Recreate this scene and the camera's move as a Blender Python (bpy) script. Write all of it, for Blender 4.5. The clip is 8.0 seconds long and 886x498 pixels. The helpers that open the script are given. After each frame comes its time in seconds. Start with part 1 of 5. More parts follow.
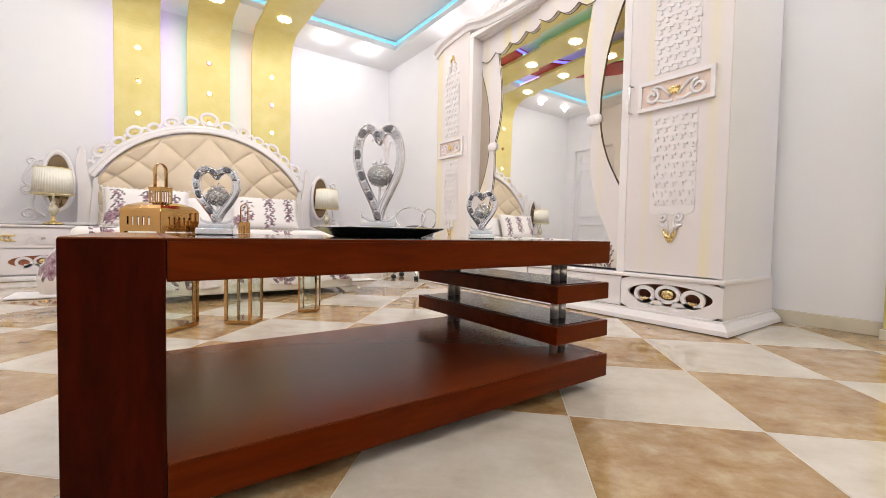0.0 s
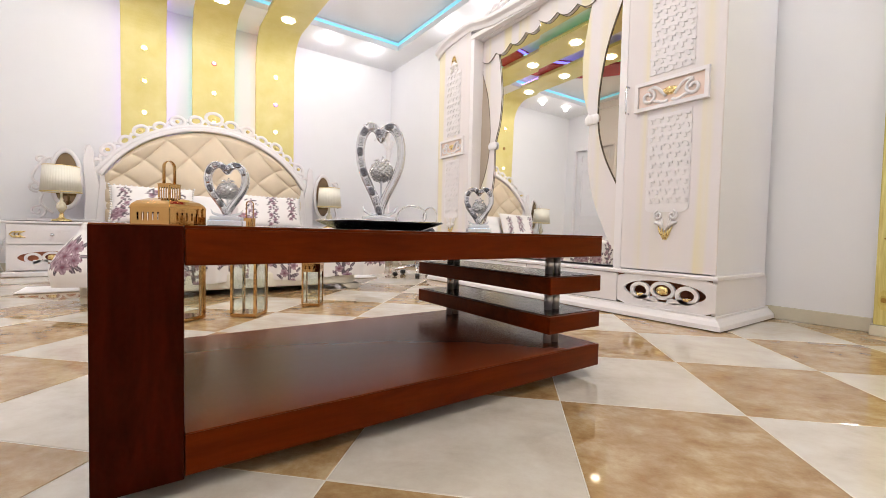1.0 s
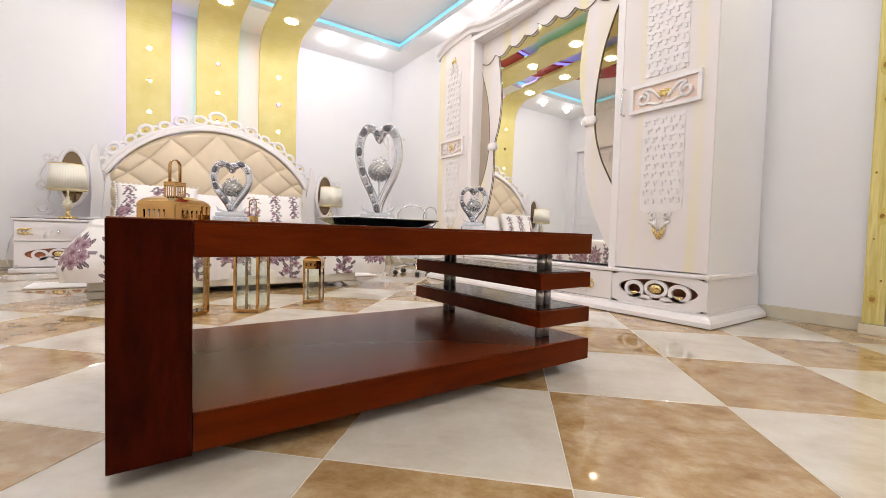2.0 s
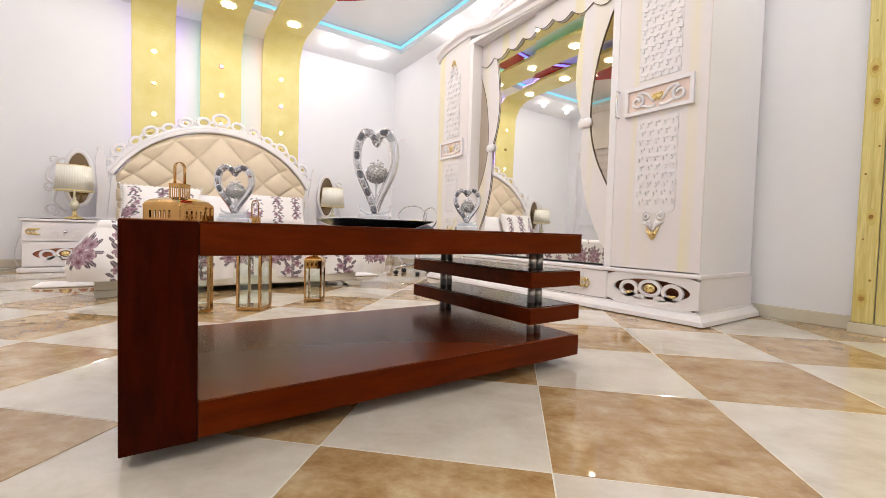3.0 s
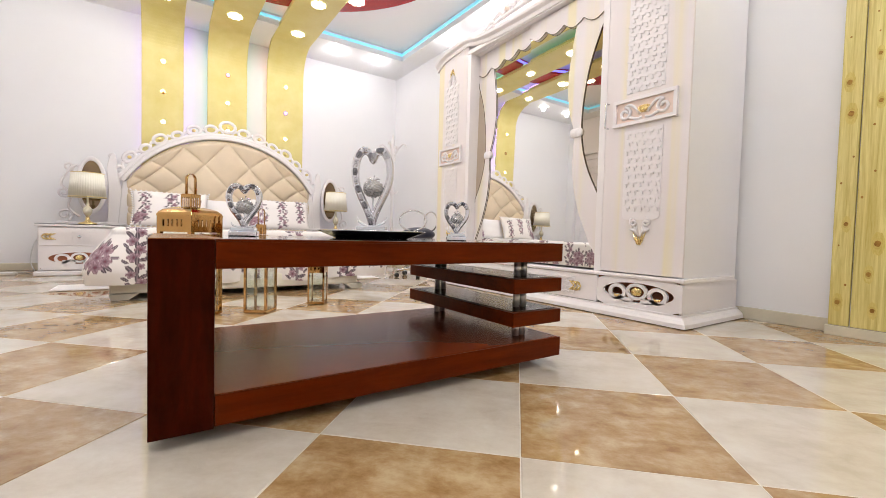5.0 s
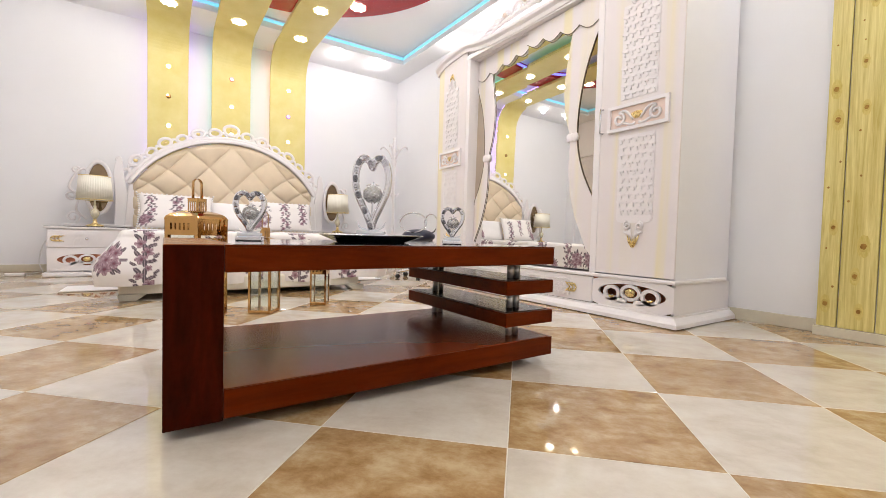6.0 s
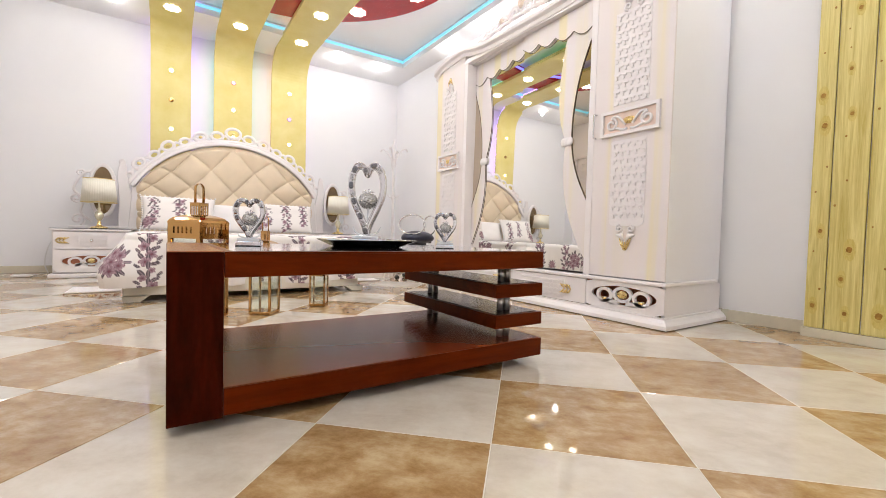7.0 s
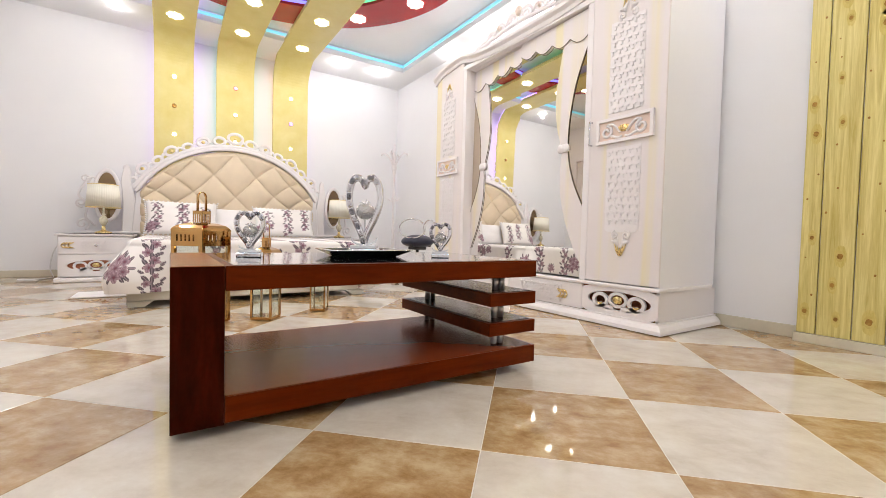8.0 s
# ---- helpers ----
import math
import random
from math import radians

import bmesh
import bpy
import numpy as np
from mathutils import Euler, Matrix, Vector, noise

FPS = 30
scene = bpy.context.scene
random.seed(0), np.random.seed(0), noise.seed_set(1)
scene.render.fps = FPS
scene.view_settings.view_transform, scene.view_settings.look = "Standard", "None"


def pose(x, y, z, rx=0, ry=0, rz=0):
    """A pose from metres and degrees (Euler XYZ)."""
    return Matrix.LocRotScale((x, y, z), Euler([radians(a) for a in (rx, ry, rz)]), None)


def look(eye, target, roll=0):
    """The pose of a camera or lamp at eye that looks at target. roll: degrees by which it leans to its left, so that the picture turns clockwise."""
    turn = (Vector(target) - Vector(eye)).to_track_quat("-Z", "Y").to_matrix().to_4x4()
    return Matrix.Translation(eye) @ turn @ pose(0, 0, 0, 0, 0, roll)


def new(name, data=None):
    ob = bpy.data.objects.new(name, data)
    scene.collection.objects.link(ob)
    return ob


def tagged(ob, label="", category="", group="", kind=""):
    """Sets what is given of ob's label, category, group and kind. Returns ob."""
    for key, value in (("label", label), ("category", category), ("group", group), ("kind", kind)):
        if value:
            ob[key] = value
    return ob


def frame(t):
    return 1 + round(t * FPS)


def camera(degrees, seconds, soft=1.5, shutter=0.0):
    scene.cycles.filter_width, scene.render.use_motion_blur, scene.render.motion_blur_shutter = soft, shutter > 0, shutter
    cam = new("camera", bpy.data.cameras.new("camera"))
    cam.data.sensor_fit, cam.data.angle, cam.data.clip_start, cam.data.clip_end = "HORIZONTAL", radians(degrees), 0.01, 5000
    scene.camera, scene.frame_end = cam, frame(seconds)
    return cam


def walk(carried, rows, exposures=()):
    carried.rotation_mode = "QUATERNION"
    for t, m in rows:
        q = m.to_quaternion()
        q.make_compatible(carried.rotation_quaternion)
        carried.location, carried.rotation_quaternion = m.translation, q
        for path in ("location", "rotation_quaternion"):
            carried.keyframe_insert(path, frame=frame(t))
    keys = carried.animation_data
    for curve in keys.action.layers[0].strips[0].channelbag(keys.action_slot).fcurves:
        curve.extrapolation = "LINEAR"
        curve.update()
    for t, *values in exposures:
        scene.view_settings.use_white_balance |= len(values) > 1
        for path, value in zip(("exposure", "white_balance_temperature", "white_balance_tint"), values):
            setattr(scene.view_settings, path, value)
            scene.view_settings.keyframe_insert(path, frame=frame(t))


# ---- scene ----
cam = camera(93.5, 8.0, soft=0.8)
PATH = [
    (0, (-0.613, -0.367, 0.503), (0.55, 1.259, 0.429), 1.1),
    (0.5, (-0.628, -0.395, 0.492), (0.531, 1.234, 0.417), 1.1),
    (1, (-0.638, -0.423, 0.483), (0.517, 1.208, 0.409), 1.3),
    (1.5, (-0.646, -0.452, 0.474), (0.506, 1.181, 0.400), 1.5),
    (3, (-0.66, -0.544, 0.475), (0.478, 1.099, 0.402), 1.6),
    (3.5, (-0.666, -0.575, 0.483), (0.468, 1.071, 0.411), 1.6),
    (4, (-0.673, -0.606, 0.491), (0.457, 1.042, 0.421), 1.5),
    (4.5, (-0.681, -0.641, 0.502), (0.445, 1.01, 0.431), 1.5),
    (6, (-0.715, -0.753, 0.527), (0.399, 0.907, 0.459), 1.5),
    (6.5, (-0.717, -0.789, 0.534), (0.392, 0.873, 0.466), 1.5),
    (7, (-0.717, -0.825, 0.548), (0.389, 0.839, 0.480), 1.5),
    (7.5, (-0.717, -0.855, 0.566), (0.385, 0.813, 0.498), 1.5),
    (8, (-0.718, -0.879, 0.589), (0.38, 0.792, 0.523), 1.4),
]
walk(cam, [(t, look(eye, target, roll)) for t, eye, target, roll in PATH])

# ---- world and light ----
world = bpy.data.worlds.new("world")
scene.world = world
world.use_nodes = True
world.node_tree.nodes["Background"].inputs["Color"].default_value = (0.8, 0.85, 1.0, 1)
world.node_tree.nodes["Background"].inputs["Strength"].default_value = 0.3
scene.view_settings.exposure = -0.23
SPOT_WATTS = 3.1
LENS_GLOW = 12.0
LAMP_COLOUR = (0.975, 0.975, 1.03)
BORDER_WATTS = 5.0
REAR_FILL_WATTS = 9.2

# plan of the room, metres
XW, YW = 2.57, 5.65          # wardrobe wall, bed wall
XL, YB = -2.5, -2.6          # door wall, wall behind the camera
ZB, ZT = 3.06, 3.19          # ceiling border, ceiling tray
STRIPS = [(-0.885, -0.455), (-0.195, 0.27), (0.525, 1.015)]   # yellow bands, in x
YS = 5.55                    # face of the yellow bands
ZS = 3.05                    # underside of the yellow bands
DISC = (0.06, 2.79, 1.715)   # red ceiling disc


# ---- materials ----
def ramp(nt, fac, stops):
    node = nt.nodes.new("ShaderNodeValToRGB")
    while len(node.color_ramp.elements) < len(stops):
        node.color_ramp.elements.new(0.5)
    for el, (p, col) in zip(node.color_ramp.elements, stops):
        el.position, el.color = p, (*col, 1)
    nt.links.new(fac, node.inputs[0])
    return node.outputs[0]


def noise_of(nt, scale, detail=4.0, stretch=(1, 1, 1), rough=0.55, warp=0.0, per_object=False):
    co = nt.nodes.new("ShaderNodeTexCoord")
    mp = nt.nodes.new("ShaderNodeMapping")
    mp.inputs["Scale"].default_value = stretch
    nt.links.new(co.outputs["Object"], mp.inputs["Vector"])
    if per_object:
        info = nt.nodes.new("ShaderNodeObjectInfo")
        mul = nt.nodes.new("ShaderNodeMath")
        mul.operation = "MULTIPLY"
        mul.inputs[1].default_value = 37.0
        nt.links.new(info.outputs["Random"], mul.inputs[0])
        nt.links.new(mul.outputs[0], mp.inputs["Location"])
    tex = nt.nodes.new("ShaderNodeTexNoise")
    tex.inputs["Scale"].default_value = scale
    tex.inputs["Detail"].default_value = detail
    tex.inputs["Roughness"].default_value = rough
    tex.inputs["Distortion"].default_value = warp
    nt.links.new(mp.outputs[0], tex.inputs["Vector"])
    return tex.outputs["Fac"]


def bumped(nt, bsdf, height, strength, distance=0.01):
    b = nt.nodes.new("ShaderNodeBump")
    b.inputs["Strength"].default_value = strength
    b.inputs["Distance"].default_value = distance
    nt.links.new(height, b.inputs["Height"])
    nt.links.new(b.outputs[0], bsdf.inputs["Normal"])


def basic(name, col, rough=0.5, metal=0.0, vary=0.06, scale=3.0, fine=60.0, bump=0.0, coat=0.0, stretch=(1, 1, 1), rvary=0.08):
    """Paint, lacquer or metal with blotches, fine grain and uneven gloss."""
    m = bpy.data.materials.new(name)
    m.use_nodes = True
    nt = m.node_tree
    p = nt.nodes["Principled BSDF"]
    lo = tuple(c * (1 - vary) for c in col)
    hi = tuple(min(1.0, c * (1 + vary)) for c in col)
    big = noise_of(nt, scale, 5, stretch)
    nt.links.new(ramp(nt, big, [(0.3, lo), (0.7, hi)]), p.inputs["Base Color"])
    small = noise_of(nt, fine, 3, stretch)
    mr = nt.nodes.new("ShaderNodeMapRange")
    mr.inputs["To Min"].default_value = max(0.02, rough - rvary)
    mr.inputs["To Max"].default_value = min(1.0, rough + rvary)
    nt.links.new(small, mr.inputs["Value"])
    nt.links.new(mr.outputs[0], p.inputs["Roughness"])
    p.inputs["Metallic"].default_value = metal
    p.inputs["Coat Weight"].default_value = coat
    p.inputs["Coat Roughness"].default_value = 0.08
    if bump:
        bumped(nt, p, small, bump, 0.004)
    return m


def glow(name, col, strength):
    m = bpy.data.materials.new(name)
    m.use_nodes = True
    p = m.node_tree.nodes["Principled BSDF"]
    p.inputs["Base Color"].default_value = (*col, 1)
    p.inputs["Emission Color"].default_value = (*col, 1)
    p.inputs["Emission Strength"].default_value = strength
    return m


def wood(name, dark, light, scale, stretch, rough, coat=0.0, bump=0.08, per_object=False, spec=0.15, tint=(1.0, 0.68, 0.5)):
    m = bpy.data.materials.new(name)
    m.use_nodes = True
    nt = m.node_tree
    p = nt.nodes["Principled BSDF"]
    grain = noise_of(nt, scale, 8, stretch, 0.62, 1.2, per_object)
    fine = noise_of(nt, scale * 7, 4, stretch, 0.6, 0.2, per_object)
    mix = nt.nodes.new("ShaderNodeMath")
    mix.operation = "MULTIPLY_ADD"
    mix.inputs[1].default_value = 0.35
    nt.links.new(fine, mix.inputs[0])
    nt.links.new(grain, mix.inputs[2])
    nt.links.new(ramp(nt, mix.outputs[0], [(0.45, dark), (0.85, light)]), p.inputs["Base Color"])
    p.inputs["Roughness"].default_value = rough
    p.inputs["Specular IOR Level"].default_value = spec
    p.inputs["Specular Tint"].default_value = (*tint, 1)
    p.inputs["Coat Weight"].default_value = coat
    p.inputs["Coat Roughness"].default_value = 0.15
    bumped(nt, p, fine, bump, 0.003)
    return m


def tile_stone(name, a, b, c, scale):
    m = bpy.data.materials.new(name)
    m.use_nodes = True
    nt = m.node_tree
    p = nt.nodes["Principled BSDF"]
    cloud = noise_of(nt, scale, 10, (1, 1.3, 1), 0.68, 0.15, True)
    nt.links.new(ramp(nt, cloud, [(0.34, a), (0.5, b), (0.66, c)]), p.inputs["Base Color"])
    ripple = noise_of(nt, 9.0, 2, (1, 1, 1), 0.4, 0.0, True)
    p.inputs["Roughness"].default_value = 0.045
    p.inputs["Specular IOR Level"].default_value = 0.8
    bumped(nt, p, ripple, 0.02, 0.01)
    return m


def printed(name, base, rough=0.85, attr="print"):
    """Cloth with a print held in the colour attribute of its mesh."""
    m = bpy.data.materials.new(name)
    m.use_nodes = True
    nt = m.node_tree
    p = nt.nodes["Principled BSDF"]
    at = nt.nodes.new("ShaderNodeAttribute")
    at.attribute_name = attr
    nt.links.new(at.outputs["Color"], p.inputs["Base Color"])
    p.inputs["Roughness"].default_value = rough
    p.inputs["Sheen Weight"].default_value = 0.2
    bumped(nt, p, noise_of(nt, 220, 2), 0.25, 0.002)
    return m


def glass(name, col=(1, 1, 1), rough=0.0):
    m = bpy.data.materials.new(name)
    m.use_nodes = True
    p = m.node_tree.nodes["Principled BSDF"]
    p.inputs["Base Color"].default_value = (*col, 1)
    p.inputs["Transmission Weight"].default_value = 1.0
    p.inputs["Roughness"].default_value = rough
    p.inputs["IOR"].default_value = 1.45
    return m


M_WALL = basic("white_wall_paint", (0.845, 0.838, 0.845), 0.55, vary=0.02, scale=1.2, fine=90, bump=0.05)
M_CEIL = basic("white_ceiling_paint", (0.87, 0.865, 0.86), 0.45, vary=0.015, scale=1.0, fine=80, bump=0.03)
M_RED = basic("red_gloss_paint", (0.42, 0.012, 0.016), 0.25, vary=0.05, scale=2)
M_SKIRT = basic("beige_tile_skirting", (0.66, 0.605, 0.475), 0.2, vary=0.08, scale=6)
M_GROUT = basic("pale_grout", (0.66, 0.61, 0.52), 0.8, vary=0.1, scale=20, bump=0.2)
M_CREAM_TILE = tile_stone("cream_tile", (0.565, 0.495, 0.405), (0.64, 0.575, 0.488), (0.70, 0.65, 0.57), 6.0)
M_BROWN_TILE = tile_stone("brown_tile", (0.295, 0.162, 0.064), (0.42, 0.268, 0.126), (0.555, 0.42, 0.25), 9.0)
M_LACQ = basic("white_lacquer", (0.81, 0.77, 0.768), 0.34, vary=0.02, scale=2, coat=0.08)
M_LACQ_DULL = basic("white_satin_side", (0.83, 0.815, 0.835), 0.35, vary=0.015, scale=2)
M_PEACH = basic("peach_recess", (0.79, 0.62, 0.53), 0.3, vary=0.06, scale=12, coat=0.3)
M_GOLD = basic("gold_leaf", (0.80, 0.62, 0.29), 0.28, 1.0, vary=0.15, scale=25)
M_PALEGOLD = basic("pale_gold_paint", (0.78, 0.62, 0.28), 0.35, 0.6, vary=0.15, scale=25)
M_ROSE = basic("pale_rose_gold_paint", (0.74, 0.62, 0.54), 0.35, 0.15, vary=0.2, scale=30)
M_BRASS = basic("polished_rose_brass", (0.52, 0.30, 0.11), 0.05, 1.0, vary=0.06, scale=10, rvary=0.05)
M_CHROME = basic("chrome", (0.75, 0.75, 0.78), 0.16, 1.0, vary=0.03, rvary=0.03)
M_SILVER = basic("silver_resin", (0.78, 0.78, 0.82), 0.10, 0.96, vary=0.08, scale=40, rvary=0.06)
M_GLITTER = basic("silver_glitter", (0.78, 0.78, 0.82), 0.16, 0.95, vary=0.5, scale=160, fine=300, bump=0.8)
M_CRYSTAL = basic("pale_crystal_foot", (0.85, 0.86, 0.9), 0.08, 0.3, vary=0.04, coat=0.6)
M_CHIP = basic("silver_jewel_chip", (0.62, 0.62, 0.66), 0.08, 1.0, vary=0.2, scale=60)
M_DARKTILE = basic("dark_mirror_chip", (0.27, 0.27, 0.30), 0.12, 0.9, vary=0.3, scale=60)
M_POST = basic("satin_steel_tube", (0.72, 0.70, 0.68), 0.15, 0.6, vary=0.03, rvary=0.03)
M_MIRROR = basic("mirror", (0.90, 0.90, 0.88), 0.02, 1.0, vary=0.0, rvary=0.0)
M_BROWNMIRROR = basic("bronze_mirror", (0.25, 0.175, 0.105), 0.03, 1.0, vary=0.0, rvary=0.0)
M_SLIT = basic("light_bronze_mirror", (0.66, 0.58, 0.47), 0.02, 1.0, vary=0.0, rvary=0.0)
M_BLACKGLASS = basic("black_glass", (0.012, 0.012, 0.014), 0.03, vary=0.0, rvary=0.01, coat=1.0)
M_BLACK = basic("black_plastic", (0.02, 0.02, 0.022), 0.35, vary=0.2)
M_BLACKTRAY = basic("black_tray_lacquer", (0.012, 0.013, 0.016), 0.18, vary=0.2, coat=0.4)
M_NAVY = basic("navy_leatherette", (0.012, 0.014, 0.035), 0.4, vary=0.2, scale=20, bump=0.3)
# brown with the shade of the drawer hollows put into its colour
M_HOLLOW_SHADE = basic("hollow_shade_brown", (0.36, 0.11, 0.045), 0.5, vary=0.3, scale=12)
M_TABLE = wood("mahogany_veneer", (0.062, 0.0062, 0.0005), (0.122, 0.0155, 0.0011), 3.2, (0.5, 4, 4), 0.32, 0.0, spec=0.13, tint=(1.0, 0.55, 0.30))
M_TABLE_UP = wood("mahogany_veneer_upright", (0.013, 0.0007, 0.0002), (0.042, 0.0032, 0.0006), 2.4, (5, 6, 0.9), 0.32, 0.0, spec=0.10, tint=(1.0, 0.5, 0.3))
# orange-brown base colour holds the reflection on the upright's top
M_CAP_SHEEN = wood("mahogany_cap_painted_sheen", (0.16, 0.045, 0.010), (0.30, 0.105, 0.030), 3.2, (6, 0.8, 6), 0.25, 0.0, 0.01, spec=0.3)
M_SMOKED = basic("smoked_gloss_inset", (0.030, 0.008, 0.006), 0.2, vary=0.1, rvary=0.04)
M_PINE = wood("yellow_pine_board", (0.50, 0.385, 0.10), (0.80, 0.70, 0.30), 4.0, (6, 8, 0.3), 0.35, 0.2, 0.08, True)
M_KNOTRING = wood("pine_knot_ring", (0.48, 0.345, 0.085), (0.66, 0.52, 0.17), 9, (1, 1, 1), 0.4)
M_KNOTHALO = wood("pine_knot_halo", (0.54, 0.42, 0.105), (0.70, 0.57, 0.20), 22, (1, 3, 0.6), 0.38)
M_KNOT = wood("pine_knot", (0.20, 0.09, 0.02), (0.46, 0.26, 0.06), 14, (1, 1, 1), 0.4)
M_CLOTHWHITE = basic("white_cotton", (0.80, 0.77, 0.76), 0.9, vary=0.03, fine=200, bump=0.3)
M_TUFT = basic("cream_leatherette", (0.70, 0.575, 0.415), 0.42, vary=0.05, scale=5, fine=140, bump=0.15)
M_SHADE = basic("cream_lampshade", (0.88, 0.85, 0.74), 0.7, vary=0.04, fine=160, bump=0.2)
M_PRINT = printed("floral_cotton", None)
M_LANTGLASS = glass("lantern_glass", (0.93, 0.98, 0.96))
M_LENS = glow("warm_white_lens", (1.0, 0.90, 0.70), LENS_GLOW)
M_BUD = glow("warm_led_bud", (1.0, 0.90, 0.62), 6.0)
M_BUDPINK = glow("pink_led_bud", (1.0, 0.36, 0.50), 1.3)
M_BUDVIOLET = glow("violet_led_bud", (0.50, 0.32, 1.0), 1.5)
M_CYAN = glow("cyan_led_tape", (0.24, 0.70, 0.95), 0.95)
TAPE_BLUE = glow("tape_blue", (0.22, 0.20, 1.0), 2.2)
TAPE_GREEN = glow("tape_green", (0.18, 1.0, 0.42), 1.2)
M_CABLE = basic("white_cable", (0.75, 0.74, 0.72), 0.5, vary=0.05)


def yellow_paint():
    m = bpy.data.materials.new("yellow_sparkle_paint")
    m.use_nodes = True
    nt = m.node_tree
    p = nt.nodes["Principled BSDF"]
    cloud = noise_of(nt, 5, 6, (1, 1, 1), 0.6)
    nt.links.new(ramp(nt, cloud, [(0.25, (0.70, 0.585, 0.19)), (0.75, (0.78, 0.68, 0.29))]), p.inputs["Base Color"])
    fine = noise_of(nt, 130, 3)
    p.inputs["Roughness"].default_value = 0.42
    bumped(nt, p, fine, 0.25, 0.004)
    return m


def laminate():
    """White ash-look laminate with cream streaks."""
    m = bpy.data.materials.new("cream_streak_laminate")
    m.use_nodes = True
    nt = m.node_tree
    p = nt.nodes["Principled BSDF"]
    band = noise_of(nt, 3.0, 2, (1, 3.2, 0.12), 0.4, 0.3)
    # broad cream streaks that come back every sheet width
    xyz = nt.nodes.new("ShaderNodeSeparateXYZ")
    nt.links.new(nt.nodes.new("ShaderNodeNewGeometry").outputs["Position"], xyz.inputs[0])
    span = nt.nodes.new("ShaderNodeMath")
    span.operation = "MULTIPLY_ADD"
    span.inputs[1].default_value = 1 / 0.84
    wander = noise_of(nt, 2.0, 2, (1, 1, 0.6), 0.5)
    shift = nt.nodes.new("ShaderNodeMath")
    shift.operation = "MULTIPLY"
    shift.inputs[1].default_value = 0.06
    nt.links.new(wander, shift.inputs[0])
    nt.links.new(xyz.outputs[1], span.inputs[0])
    nt.links.new(shift.outputs[0], span.inputs[2])
    fract = nt.nodes.new("ShaderNodeMath")
    fract.operation = "FRACT"
    nt.links.new(span.outputs[0], fract.inputs[0])
    streak = ramp(nt, fract.outputs[0], [(0.69, (0, 0, 0)), (0.75, (0.29, 0.29, 0.29)), (0.80, (0.29, 0.29, 0.29)), (0.85, (0, 0, 0))])
    both = nt.nodes.new("ShaderNodeMath")
    both.operation = "ADD"
    nt.links.new(band, both.inputs[0])
    nt.links.new(streak, both.inputs[1])
    nt.links.new(ramp(nt, both.outputs[0], [(0.50, (0.765, 0.71, 0.70)), (0.60, (0.765, 0.71, 0.655)), (0.75, (0.775, 0.70, 0.50))]), p.inputs["Base Color"])
    fine = noise_of(nt, 9, 6, (1, 8, 0.5), 0.6, 0.6)
    p.inputs["Roughness"].default_value = 0.46
    p.inputs["Specular IOR Level"].default_value = 0.35
    bumped(nt, p, fine, 0.22, 0.003)
    return m


M_YELLOW = yellow_paint()
M_LAM = laminate()


# ---- mesh helpers ----
def world_of(ob):
    m = ob.matrix_basis.copy()
    while ob.parent:
        ob = ob.parent
        m = ob.matrix_basis @ m
    return m


def thing(name, label, category, at=(0, 0, 0), group=""):
    """A top-level thing: an empty at its base."""
    ob = new(name)
    ob.empty_display_size = 0.05
    ob.matrix_basis = pose(*at)
    return tagged(ob, label, category, group)


def part(name, bm, material, parent=None, label="", smooth=False, kind=""):
    """Links a bmesh, given in world coordinates, as one mesh object under a thing or part."""
    if parent is not None:
        bm.transform(world_of(parent).inverted())
    me = bpy.data.meshes.new(name)
    bm.normal_update()
    bm.to_mesh(me)
    bm.free()
    for m in (material if isinstance(material, (list, tuple)) else [material]):
        me.materials.append(m)
    if smooth:
        for f in me.polygons:
            f.use_smooth = True
    ob = new(name, me)
    ob.parent = parent
    return tagged(ob, label, kind=kind)


def soften(bm, width, segments=2, angle=40):
    edges = [e for e in bm.edges if len(e.link_faces) == 2 and e.calc_face_angle(0) > radians(angle)]
    if edges and width:
        bmesh.ops.bevel(bm, geom=edges, offset=width, segments=segments, profile=0.5, affect="EDGES")
    return bm


def box(x0, x1, y0, y1, z0, z1, bevel=0.0, bm=None):
    one = bmesh.new()
    bmesh.ops.create_cube(one, size=1.0)
    for v in one.verts:
        v.co = ((x0 + x1) / 2 + v.co.x * (x1 - x0), (y0 + y1) / 2 + v.co.y * (y1 - y0), (z0 + z1) / 2 + v.co.z * (z1 - z0))
    soften(one, bevel)
    return one if bm is None else join(bm, one)


def join(bm, other):
    me = bpy.data.meshes.new("joined")
    other.to_mesh(me)
    other.free()
    bm.from_mesh(me)
    bpy.data.meshes.remove(me)
    return bm


def prism(outline, a, b, axis="x", bevel=0.0):
    """A plate: an outline of (p, q) pairs pushed from a to b along an axis (x: p=y, q=z; y: p=x, q=z; z: p=x, q=y)."""
    bm = bmesh.new()

    def at(p, q, d):
        return {"x": (d, p, q), "y": (p, d, q), "z": (p, q, d)}[axis]
    lo = [bm.verts.new(at(p, q, a)) for p, q in outline]
    hi = [bm.verts.new(at(p, q, b)) for p, q in outline]
    bm.faces.new(lo)
    bm.faces.new(hi)
    n = len(outline)
    for i in range(n):
        bm.faces.new((lo[i], lo[(i + 1) % n], hi[(i + 1) % n], hi[i]))
    bmesh.ops.recalc_face_normals(bm, faces=bm.faces)
    return soften(bm, bevel, 1)


